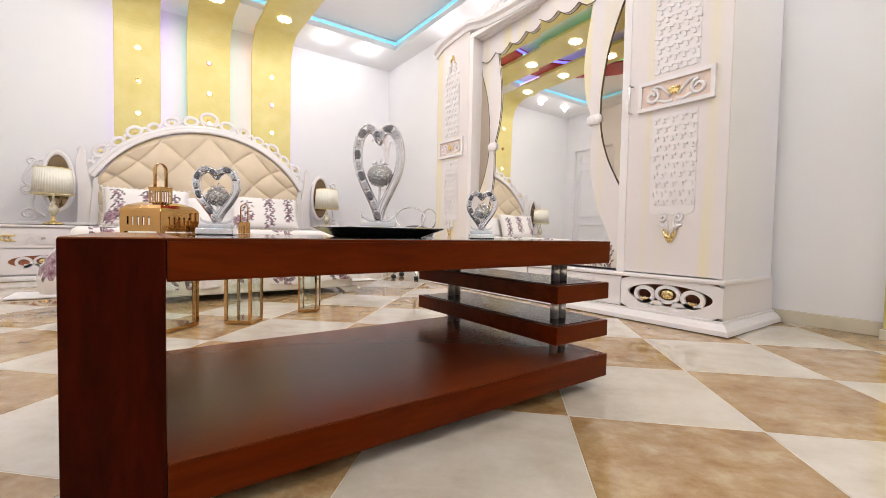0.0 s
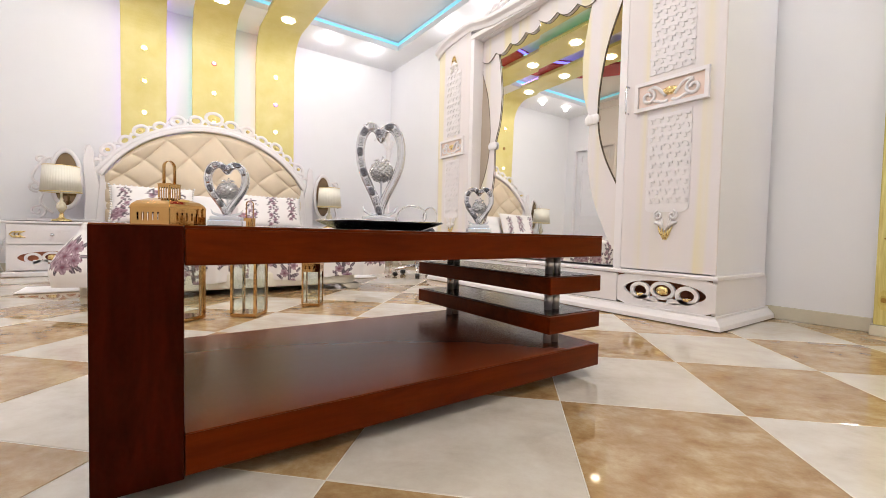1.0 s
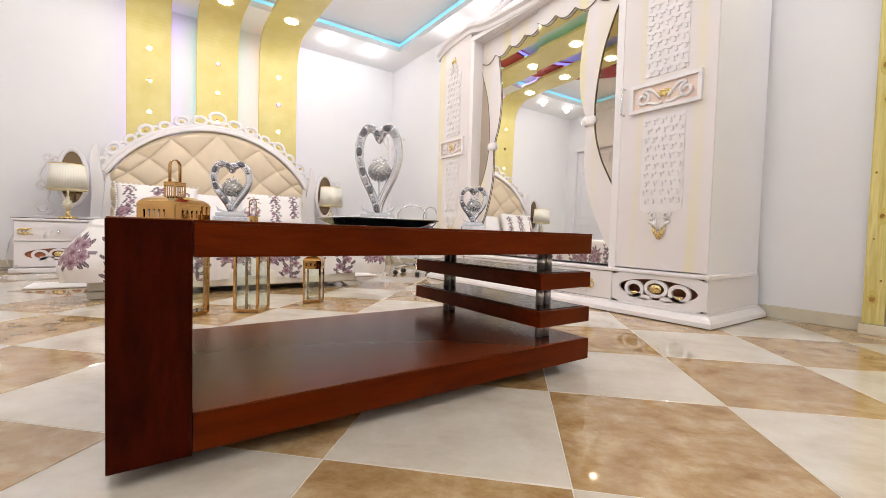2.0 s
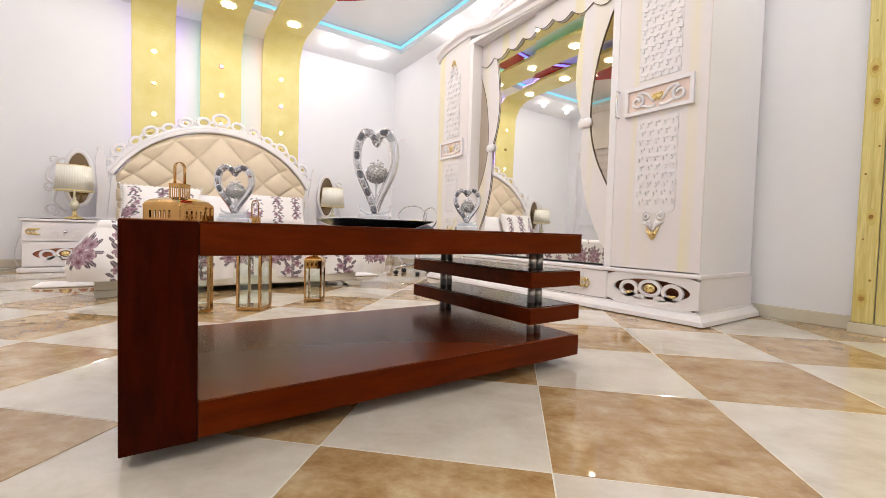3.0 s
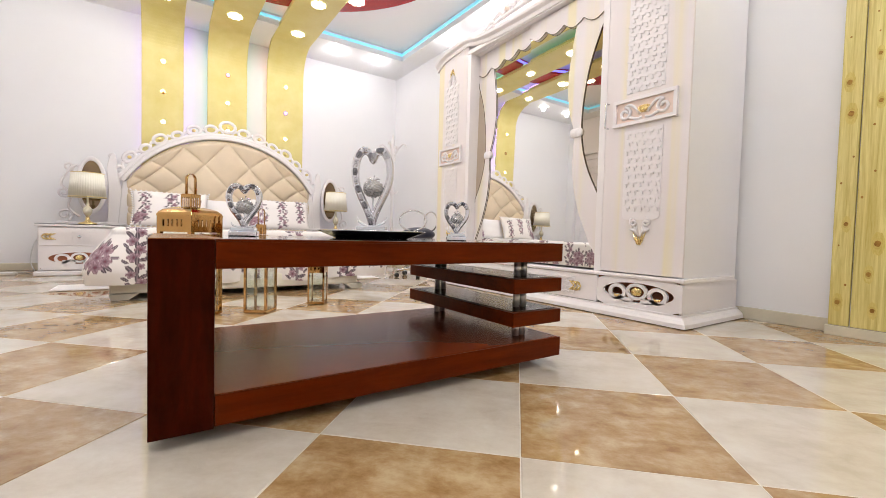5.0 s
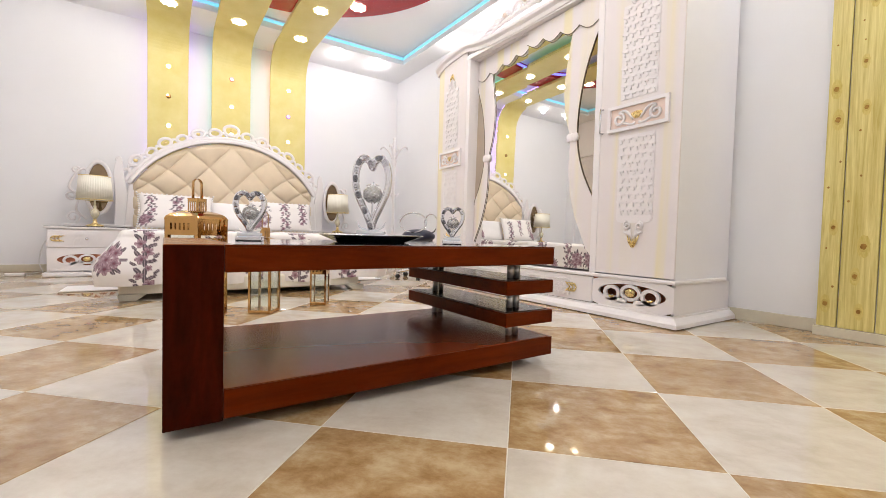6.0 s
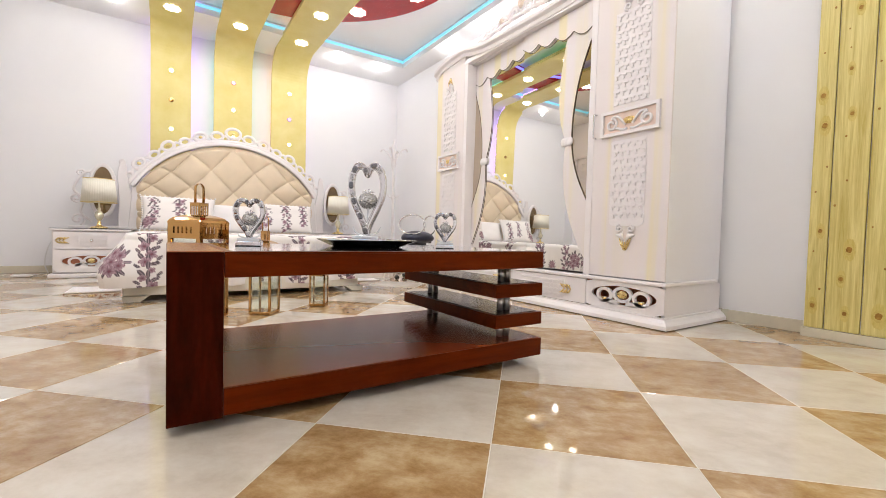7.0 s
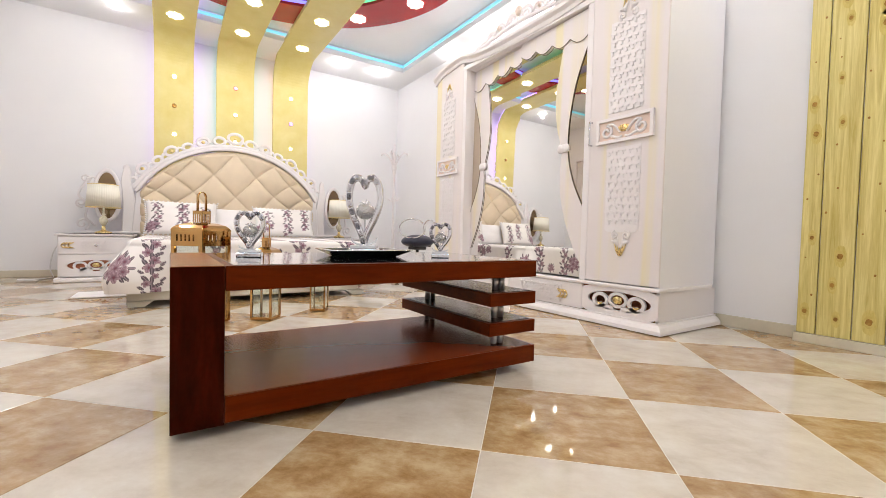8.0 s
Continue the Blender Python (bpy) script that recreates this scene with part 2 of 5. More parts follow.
def ring_plate(outer, inner, a, b, axis="x"):
    """A plate with one hole; both outlines have the same number of points."""
    bm = bmesh.new()

    def at(p, q, d):
        return {"x": (d, p, q), "y": (p, d, q), "z": (p, q, d)}[axis]
    rings = [[bm.verts.new(at(p, q, d)) for p, q in o] for o in (outer, inner) for d in (a, b)]
    n = len(outer)
    for i in range(n):
        j = (i + 1) % n
        for r, s in ((0, 1), (2, 3), (0, 2), (1, 3)):
            bm.faces.new((rings[r][i], rings[r][j], rings[s][j], rings[s][i]))
    bmesh.ops.recalc_face_normals(bm, faces=bm.faces)
    return bm


def oval(cp, cq, rp, rq, n=32, start=0.0):
    return [(cp + rp * math.cos(start + 2 * math.pi * i / n), cq + rq * math.sin(start + 2 * math.pi * i / n)) for i in range(n)]


def lathe(profile, x, y, n=24, z=0.0):
    """A turned body from (radius, height) pairs."""
    bm = bmesh.new()
    rings = [[bm.verts.new((x + r * math.cos(2 * math.pi * i / n), y + r * math.sin(2 * math.pi * i / n), z + h)) for i in range(n)] for r, h in profile]
    for a, b in zip(rings, rings[1:]):
        for i in range(n):
            bm.faces.new((a[i], a[(i + 1) % n], b[(i + 1) % n], b[i]))
    bm.faces.new(rings[0])
    bm.faces.new(rings[-1])
    bmesh.ops.recalc_face_normals(bm, faces=bm.faces)
    return bm


def tube(points, radius, n=8, closed=False):
    """A round bar along points; radius may be a list."""
    bm = bmesh.new()
    pts = [Vector(p) for p in points]
    k = len(pts)
    rad = radius if isinstance(radius, (list, tuple)) else [radius] * k
    rings, side = [], None
    for i, p in enumerate(pts):
        a = pts[i - 1] if (i or closed) else p
        b = pts[(i + 1) % k] if (i < k - 1 or closed) else p
        d = (b - a).normalized()
        if side is None:
            side = d.orthogonal().normalized()
        side = (side - d * side.dot(d)).normalized()
        up = d.cross(side)
        rings.append([bm.verts.new(p + rad[i] * (math.cos(t) * side + math.sin(t) * up)) for t in (2 * math.pi * j / n for j in range(n))])
    pairs = list(zip(rings, rings[1:])) + ([(rings[-1], rings[0])] if closed else [])
    for a, b in pairs:
        for j in range(n):
            bm.faces.new((a[j], a[(j + 1) % n], b[(j + 1) % n], b[j]))
    if not closed:
        bm.faces.new(rings[0])
        bm.faces.new(rings[-1])
    bmesh.ops.recalc_face_normals(bm, faces=bm.faces)
    return bm


def ribbon(points, width, depth, normal, closed=False):
    """A flat band with thickness along points that lie in the plane of the given normal."""
    bm = bmesh.new()
    nrm = Vector(normal).normalized()
    pts = [Vector(p) for p in points]
    k = len(pts)
    wid = width if isinstance(width, (list, tuple)) else [width] * k
    rows = []
    for i, p in enumerate(pts):
        a = pts[i - 1] if (i or closed) else p
        b = pts[(i + 1) % k] if (i < k - 1 or closed) else p
        s = (b - a).normalized().cross(nrm).normalized()
        rows.append([bm.verts.new(p + s * u * wid[i] / 2 + nrm * v * depth / 2) for u, v in ((-1, -1), (1, -1), (1, 1), (-1, 1))])
    for a, b in list(zip(rows, rows[1:])) + ([(rows[-1], rows[0])] if closed else []):
        for j in range(4):
            bm.faces.new((a[j], a[(j + 1) % 4], b[(j + 1) % 4], b[j]))
    if not closed:
        bm.faces.new(rows[0])
        bm.faces.new(rows[-1])
    bmesh.ops.recalc_face_normals(bm, faces=bm.faces)
    return bm


def spiral(cp, cq, r0, r1, turns, start, n=22):
    return [(cp + (r0 + (r1 - r0) * i / n) * math.cos(start + turns * 2 * math.pi * i / n), cq + (r0 + (r1 - r0) * i / n) * math.sin(start + turns * 2 * math.pi * i / n)) for i in range(n + 1)]


# ---- room ----
def room():
    t = 0.15
    dy0, dy1, dz = 4.47, 5.44, 2.38
    bm = box(XL - t, XL, YB - t, dy0, 0, 3.4)
    box(XL - t, XL, dy1, YW + t, 0, 3.4, bm=bm)
    box(XL - t, XL, dy0, dy1, dz, 3.4, bm=bm)
    part("wall_west", bm, M_WALL, None, "plain white painted wall with a door", kind="structure")
    part("wall_north", box(XL, XW, YW, YW + t, 0, 3.4), M_WALL, None, "white painted wall behind the bed", kind="structure")
    part("wall_east", box(XW, XW + t, YB - t, YW + t, 0, 3.4), M_WALL, None, "white painted wall behind the wardrobe", kind="structure")
    part("wall_south", box(XL, XW, YB - t, YB, 0, 3.4), M_WALL, None, "plain white painted wall", kind="structure")
    # ceiling: slab, lowered border, red disc
    bm = box(XL - t, XW + t, YB - t, YW + t, 3.4, 3.5)
    box(XL, XW, YB, YW, ZT, 3.395, bm=bm)
    part("ceiling", bm, M_CEIL, None, "white plaster ceiling tray", kind="structure")
    x0, x1, y0, y1 = XL + 0.31, 2.27, YB + 0.75, 4.90
    part("ceiling_border", ring_plate([(XL, YB), (XW, YB), (XW, YW), (XL, YW)], [(x0, y0), (x1, y0), (x1, y1), (x0, y1)], ZB, ZT - 0.004, "z"), M_CEIL, None,
         "lowered white plaster ceiling border", kind="structure")
    led = ring_plate([(x0 + 0.001, y0 + 0.001), (x1 - 0.001, y0 + 0.001), (x1 - 0.001, y1 - 0.001), (x0 + 0.001, y1 - 0.001)],
                     [(x0 + 0.012, y0 + 0.012), (x1 - 0.012, y0 + 0.012), (x1 - 0.012, y1 - 0.012), (x0 + 0.012, y1 - 0.012)], 3.128, 3.160, "z")
    part("cove_light", led, M_CYAN, None, "glowing cyan light tape round the ceiling tray", kind="structure")
    bm = ring_plate(oval(DISC[0], DISC[1], DISC[2], DISC[2], 128), oval(DISC[0], DISC[1], 1.27, 1.27, 128), 3.10, ZT - 0.003, "z")
    part("ceiling_ring", bm, M_RED, None, "broad glossy red ring on the ceiling", kind="structure")
    for k, mat in enumerate((TAPE_BLUE, TAPE_GREEN, TAPE_BLUE, TAPE_GREEN)):
        arc = [(DISC[0] + 1.262 * math.cos(a), DISC[1] + 1.262 * math.sin(a), 3.145) for a in (math.pi / 2 * (k + 0.5) + math.pi / 2 * i / 24 for i in range(25))]
        part("ring_light", ribbon(arc, 0.012, 0.03, (0, 0, 1)), mat, None, "glowing light tape inside the red ceiling ring", kind="structure")
    # skirting
    h = 0.078
    part("baseboard", box(XL + 0.012, XW - 0.012, YW - 0.012, YW, 0, h, 0.003), M_SKIRT, None, "beige tile skirting", kind="structure")
    part("baseboard", box(XW - 0.012, XW, 0.058, YW, 0, h, 0.003), M_SKIRT, None, "beige tile skirting", kind="structure")
    bm = box(XL, XL + 0.012, YB, dy0 - 0.002, 0, h, 0.003)
    box(XL, XL + 0.012, dy1 + 0.002, YW, 0, h, 0.003, bm)
    part("baseboard", bm, M_SKIRT, None, "beige tile skirting", kind="structure")
    # door
    d = tagged(new("door_1"), "closed white panelled door in a white frame", "door", kind="structure")
    d.matrix_basis = pose(XL, dy0, 0)
    bm = box(XL - 0.11, XL - 0.04, dy0 + 0.045, dy1 - 0.045, 0.01, dz - 0.045, 0.004)
    leaf = part("leaf", bm, M_LACQ_DULL, d)
    for z0, z1 in ((0.15, 0.87), (1.0, 1.96), (2.07, 2.26)):
        part("panel", ring_plate([(dy0 + 0.15, z0), (dy1 - 0.15, z0), (dy1 - 0.15, z1), (dy0 + 0.15, z1)], [(dy0 + 0.18, z0 + 0.03), (dy1 - 0.18, z0 + 0.03), (dy1 - 0.18, z1 - 0.03), (dy0 + 0.18, z1 - 0.03)], XL - 0.041, XL - 0.018), M_LACQ_DULL, leaf)
    bm = box(XL - 0.13, XL + 0.02, dy0, dy0 + 0.04, 0, dz, 0.004)
    box(XL - 0.13, XL + 0.02, dy1 - 0.04, dy1, 0, dz, 0.004, bm)
    box(XL - 0.13, XL + 0.02, dy0 + 0.04, dy1 - 0.04, dz - 0.04, dz, 0.004, bm)
    part("frame", bm, M_LACQ_DULL, d)
    part("handle", tube([(XL - 0.04, dy0 + 0.1, 1.02), (XL + 0.015, dy0 + 0.1, 1.02), (XL + 0.02, dy0 + 0.12, 1.02), (XL + 0.02, dy0 + 0.22, 1.02)], 0.009), M_CHROME, d, smooth=True)


def yellow_bands():
    """Three bands that climb the bed wall, bend and run on under the ceiling."""
    r, thick, y_end = 0.36, 0.05, 0.2
    inner = [(YS, 0.02), (YS, ZS - r)]
    inner += [(YS - r + r * math.cos(a), ZS - r + r * math.sin(a)) for a in (math.pi / 2 * i / 14 for i in range(1, 15))]
    inner += [(y_end, ZS)]
    r2 = r + thick
    outer = [(YS + thick, 0.02), (YS + thick, ZS - r)]
    outer += [(YS - r + r2 * math.cos(a), ZS - r + r2 * math.sin(a)) for a in (math.pi / 2 * i / 14 for i in range(1, 15))]
    outer += [(y_end, ZS + thick)]
    for k, (x0, x1) in enumerate(STRIPS):
        bm = bmesh.new()
        rows = []
        for (p, q), (s, t) in zip(inner, outer):
            rows.append([bm.verts.new(c) for c in ((x0, p, q), (x1, p, q), (x1, s, t), (x0, s, t))])
        for a, b in zip(rows, rows[1:]):
            for j in range(4):
                bm.faces.new((a[j], a[(j + 1) % 4], b[(j + 1) % 4], b[j]))
        bm.faces.new(rows[0])
        bm.faces.new(rows[-1])
        bmesh.ops.recalc_face_normals(bm, faces=bm.faces)
        soften(bm, 0.004, 1, 60)
        band = part("wall_band", bm, M_YELLOW, None, "yellow painted band that bends from wall to ceiling", kind="structure")
        cols = (("lilac", "violet"), ("teal", "mint"), ("peach", "lilac"))[k]
        for x, col in ((x0 + 0.015, cols[0]), (x1 - 0.015, cols[1])):
            tape = box(x - 0.006, x + 0.006, YS + thick, YS + thick + 0.012, 0.3, 2.74)
            part("light_tape", tape, TAPES[col], band)
            tape = box(x - 0.006, x + 0.006, 4.0, 5.18, ZS + thick + 0.001, ZS + thick + 0.012)
            part("light_tape", tape, TAPES[col], band)
            bend = [(x, YS - r + (r2 + 0.008) * math.cos(a), ZS - r + (r2 + 0.008) * math.sin(a)) for a in (math.pi / 2 * i / 12 for i in range(1, 12))]
            part("light_tape", ribbon(bend, 0.010, 0.012, (1, 0, 0)), TAPES[col], band)
            mid = {"lilac": TAPE_BLUE, "violet": TAPE_BLUE}.get(cols[0 if x < (x0 + x1) / 2 else 1], TAPE_GREEN)
            tape_x = x + (0.05 if x < (x0 + x1) / 2 else -0.05)
            part("light_tape", box(tape_x - 0.006, tape_x + 0.006, 1.66, 3.94, ZS + thick + 0.001, ZS + thick + 0.014), mid, band)
        xc = (x0 + x1) / 2
        for i, z in enumerate((2.53, 2.165, 1.80)):
            mat = {(1, 0): M_BUDPINK, (2, 1): M_BUDVIOLET, (0, 1): M_BRASS}.get((k, i), M_BUD)
            bud = thing("wall_led", "tiny round light set in the yellow band", "light", (xc, YS, z), "buds on the yellow bands")
            part("bezel", prism(oval(xc, z, 0.028, 0.028, 16), YS - 0.006, YS + 0.001, "y"), M_BRASS, bud)
            part("bulb", prism(oval(xc, z, 0.0245, 0.0245, 16), YS - 0.014, YS - 0.0065, "y", 0.004), mat, bud)
            tint = {(1, 0): (1.0, 0.25, 0.4), (2, 1): (0.4, 0.2, 1.0), (1, 2): (1.0, 0.75, 0.25)}.get((k, i))
            if tint:
                data = bpy.data.lights.new("bud_glow", "POINT")
                data.energy, data.color, data.shadow_soft_size = 0.09, tint, 0.01
                new("bud_glow", data).matrix_basis = pose(xc, YS - 0.045, z)


def downlight(x, y, z, watts, size=0.075, wide=False):
    d = thing("downlight", "lit recessed ceiling spotlight with a petal-edged glass", "ceiling light", (x, y, z), "ceiling spotlights")
    petal = [(x + size * (1 + 0.1 * math.cos(8 * a)) * math.cos(a), y + size * (1 + 0.1 * math.cos(8 * a)) * math.sin(a)) for a in (2 * math.pi * i / 64 for i in range(64))]
    part("trim_ring", ring_plate(petal, oval(x, y, size * 0.62, size * 0.62, 64), z - 0.014, z + 0.004, "z"), M_ACRYLGLOW, d)
    part("lens", prism(oval(x, y, size * 0.6, size * 0.6, 24), z - 0.010, z - 0.002, "z"), M_LENS, d)
    data = bpy.data.lights.new("spot_glow", "POINT" if wide else "AREA")
    if wide:
        data.shadow_soft_size = 0.035
    else:
        data.shape, data.size = "DISK", 0.09
    data.energy, data.color = watts, LAMP_COLOUR
    lamp = new("spot_glow", data)
    lamp.matrix_basis = pose(x, y, z - (0.055 if wide else 0.02))


TAPES = {n: glow("tape_" + n, c, s) for n, c, s in (("violet", (0.42, 0.25, 1.0), 9), ("teal", (0.15, 0.9, 0.75), 2.0), ("mint", (0.3, 1.0, 0.6), 2.2),
                                                  ("peach", (1.0, 0.5, 0.3), 4), ("lilac", (0.6, 0.45, 1.0), 5))}
M_ACRYLGLOW = glow("frosted_glowing_rim", (1.0, 0.93, 0.80), 5.0)


def lights():
    for x0, x1 in STRIPS:
        for y in (4.94, 4.09, 3.24, 2.39, 1.54, 0.69):
            downlight((x0 + x1) / 2, y, ZS, SPOT_WATTS)
    for k in range(12):
        a = radians(15 + 30 * k)
        x, y = DISC[0] + 1.50 * math.cos(a), DISC[1] + 1.50 * math.sin(a)
        if abs(x - DISC[0]) > 1.02:
            downlight(x, y, 3.10, SPOT_WATTS, 0.085)
    for x in (1.95, 1.34, -1.22, -1.83):
        downlight(x, 5.12, ZB, BORDER_WATTS * (0.85 if x > 0 else 0.35), wide=True)
    for y in (3.85, 3.08, 2.31, 1.54, 0.77, 0.0, -0.77, -1.54):
        downlight(2.41, y, ZB, BORDER_WATTS * (1.0 if y > 0.5 else 1.2), wide=True)
        downlight(XL + 0.16, y, ZB, BORDER_WATTS * 0.75, wide=True)
    # unseen rear rows, added to brighten the wardrobe's side and the right wall
    for x in (-1.5, -0.5, 0.5, 1.5):
        for y in (-0.5, -1.5):
            downlight(x, y, ZT, REAR_FILL_WATTS, wide=True)


def pine_panel():
    """Knotty pine boarding that stands in front of the wall on a tile footing."""
    part("wall_column", box(2.505, XW, -1.5, 0.046, 0.0, 3.05), M_WALL, None, "white wall pier behind pine boarding", kind="structure")
    part("column_footing", box(2.462, 2.504, -1.5, 0.056, 0.0, 0.055, 0.003), M_SKIRT, None, "beige tile footing under the pine boards", kind="structure")
    panel = thing("pine_cladding", "knotty yellow pine boards standing on a tile footing", "wall cladding", (2.48, 0.03, 0.055))
    rnd = random.Random(4)
    y, w, k = 0.048, 0.092, 0
    while y > -1.45:
        b = part("board", box(2.482, 2.504, y - w + 0.0025, y - 0.0025, 0.056, 3.04, 0.004), M_PINE, panel)
        z = 0.14 + rnd.random() * 0.2
        while z < 2.95:
            big = rnd.random() < (0.55 if k % 2 else 0.22)
            r = rnd.uniform(0.010, 0.019) if big else rnd.uniform(0.003, 0.007)
            yc = y - w * (0.5 + (0.25 if big else 0.75) * (rnd.random() - 0.5))

            def blot(grow, tall, x0, x1, seed, n=18):
                q = random.Random(seed)
                return prism([(yc + grow * r * 0.8 * math.cos(a) * q.uniform(0.9, 1.08), z + grow * r * tall * math.sin(a) * q.uniform(0.9, 1.08)) for a in (2 * math.pi * i / n for i in range(n))], x0, x1, "x")
            if big:
                part("knot_halo", blot(2.1, 1.9, 2.4816, 2.4832, 3, 24), M_KNOTHALO, b)
                part("knot_ring", blot(1.45, 1.4, 2.4811, 2.4832, 1), M_KNOTRING, b)
            part("knot", blot(1.0, 1.05, 2.4806, 2.4832, 2), M_KNOT, b)
            z += rnd.uniform(0.09, 0.26)
        y -= w
        w, k = 0.155 if k % 2 == 0 else 0.135, k + 1


# ---- wardrobe ----
WF = 1.835          # front face
WY0, WY1 = 0.545, 3.20


def lattice(y0, y1, z0, z1, x, cols, rows):
    """Carved relief: a thin plate with interlocking hooked bars."""
    bm = prism([(y0, z0), (y1, z0), (y1, z1), (y0, z1)], x - 0.004, x, "x")
    cw, ch = (y1 - y0) / cols, (z1 - z0) / rows
    xs = []
    for r in range(rows):
        for c in range(cols):
            u, v = y0 + (c + 0.5 + 0.25 * (r % 2 - 0.5)) * cw, z0 + (r + 0.5) * ch
            for pts, up in ((((-0.46, 0.10), (0.40, 0.34), (0.40, 0.12), (-0.46, -0.12)), 0.0112), (((0.02, 0.2), (0.26, 0.24), (0.10, -0.50), (-0.18, -0.46)), 0.0102)):
                o = [(u + p * cw, v + q * ch) for p, q in pts]
                xs.append((o, up))
    for o, up in xs:
        lo = [bm.verts.new((x - 0.0039, p, q)) for p, q in o]
        hi = [bm.verts.new((x - up, p, q)) for p, q in o]
        bm.faces.new(hi)
        for i in range(4):
            bm.faces.new((lo[i], lo[(i + 1) % 4], hi[(i + 1) % 4], hi[i]))
    bmesh.ops.recalc_face_normals(bm, faces=bm.faces)
    return bm


def carved_door(w, y0, y1, flip, handle):
    """A side door with arched head, two relief panels, a badge and gilded tips. flip: which edge is the outer one."""
    yc, hw = (y0 + y1) / 2, (y1 - y0) / 2
    zt_in, zt_out = 2.41, 2.33
    top = []
    for i in range(13):
        f = i / 12
        top.append((y1 - (y1 - y0) * f, zt_out + (zt_in - zt_out) * (math.sin(f * math.pi / 2) if flip else math.cos(f * math.pi / 2) ** 0.8)))
    door = part("door", prism([(y0, 0.292), (y1, 0.292)] + top, WF, WF + 0.02, "x", 0.003), M_LAM, w, "cream-streaked laminate door")
    k = hw / 0.2775
    a, b = yc - 0.125 * k, yc + 0.125 * k
    part("relief_panel", lattice(a, b, 1.455, 2.07, WF, 5, 11), M_LACQ, door, "white carved basket-weave relief")
    part("relief_panel", lattice(a, b, 0.69, 1.215, WF, 5, 10), M_LACQ, door, "white carved basket-weave relief")
    foot = [(a, 0.6898), (a, 0.66), (a + 0.012, 0.645), (a + 0.04, 0.638), (b - 0.04, 0.638), (b - 0.012, 0.645), (b, 0.66), (b, 0.6898)]
    part("panel_foot", prism(foot, WF - 0.004, WF, "x"), M_LACQ, door, "rounded foot of the relief panel")
    # badge
    yb0, yb1, z0, z1 = yc - 0.210 * k, yc + 0.210 * k, 1.250, 1.422
    e = 0.021
    part("badge_frame", ring_plate([(yb0, z0), (yb1, z0), (yb1, z1), (yb0, z1)], [(yb0 + e, z0 + e), (yb1 - e, z0 + e), (yb1 - e, z1 - e), (yb0 + e, z1 - e)], WF - 0.022, WF), M_LACQ, door)
    part("badge_ground", prism([(yb0 + e, z0 + e), (yb1 - e, z0 + e), (yb1 - e, z1 - e), (yb0 + e, z1 - e)], WF - 0.007, WF, "x"), M_PEACH, door, "peach badge ground")
    zc = (z0 + z1) / 2
    sc = bmesh.new()
    for s in (-1, 1):
        pts = [(WF - 0.012, p, q) for p, q in spiral(yc + s * 0.128 * k, zc - 0.008, 0.043, 0.014, 1.25 * s, math.pi / 2, 20)]
        join(sc, tube(pts, 0.0098, 6))
        pts = [(WF - 0.012, yc + s * k * (0.125 - 0.02 * i), zc + 0.037 + 0.012 * math.sin(i * 0.8) - 0.05 * (i / 5) ** 2) for i in range(6)]
        join(sc, tube(pts, 0.0090, 6))
        pts = [(WF - 0.010, yc + s * k * (0.10 - 0.022 * i), zc - 0.045 + 0.010 * math.cos(i * 1.1)) for i in range(5)]
        join(sc, tube(pts, 0.009, 6))
    part("scroll", sc, M_LACQ, door, smooth=True)
    part("rosette", join(prism(oval(yc, zc + 0.004, 0.046, 0.024, 24), WF - 0.016, WF - 0.006, "x", 0.004), tube([(WF - 0.016, p, q) for p, q in oval(yc, zc + 0.004, 0.028, 0.012, 16)], 0.005, 6, True)), M_GOLD, door, "gilded oval rosette", True)
    # shell pendants below the lower panel and above the upper one, with a gilded fan
    for zc2, d in ((0.632, -1), (2.08, 1)):
        bm = bmesh.new()
        for s in (-1, 1):
            join(bm, tube([(WF - 0.006, p, q) for p, q in spiral(yc + s * 0.042 * k, zc2 + d * 0.012, 0.026, 0.006, 1.4 * s * d, -math.pi / 2 * d, 18)], 0.0075, 6))
            for j in range(5):
                r0, r1 = 0.020 + 0.011 * j, 0.006 + 0.004 * j
                join(bm, tube([(WF - 0.003, yc + s * r0, zc2 + d * (0.030 + 0.006 * j)), (WF - 0.007, yc + s * (r0 * 0.95), zc2 + d * (0.066 - 0.003 * j)), (WF - 0.003, yc + s * r1, zc2 + d * (0.105 - 0.008 * j))], [0.004, 0.0075, 0.003], 6))
        part("pendant", bm, M_LACQ, door, "white carved shell pendant", True)
        bm = bmesh.new()
        for q in (-2, -1, 0, 1, 2):
            join(bm, tube([(WF - 0.003, yc + q * 0.004, zc2 + d * 0.155), (WF - 0.008, yc + q * 0.013, zc2 + d * (0.128 - 0.007 * abs(q))), (WF - 0.003, yc + q * 0.021, zc2 + d * (0.098 - 0.012 * abs(q)))], [0.003, 0.0065, 0.002], 6))
        part("gilded_tip", bm, M_GOLD, door, "gilded leaf fan", True)
    if handle:
        yh = y1 - 0.018
        bm = tube([(WF, yh, 1.26), (WF - 0.03, yh, 1.26), (WF - 0.032, yh, 1.265), (WF - 0.032, yh, 1.42), (WF - 0.03, yh, 1.425), (WF, yh, 1.425)], 0.006)
        part("handle", bm, M_CHROME, door, "slim chrome bar handle", True)
    return door


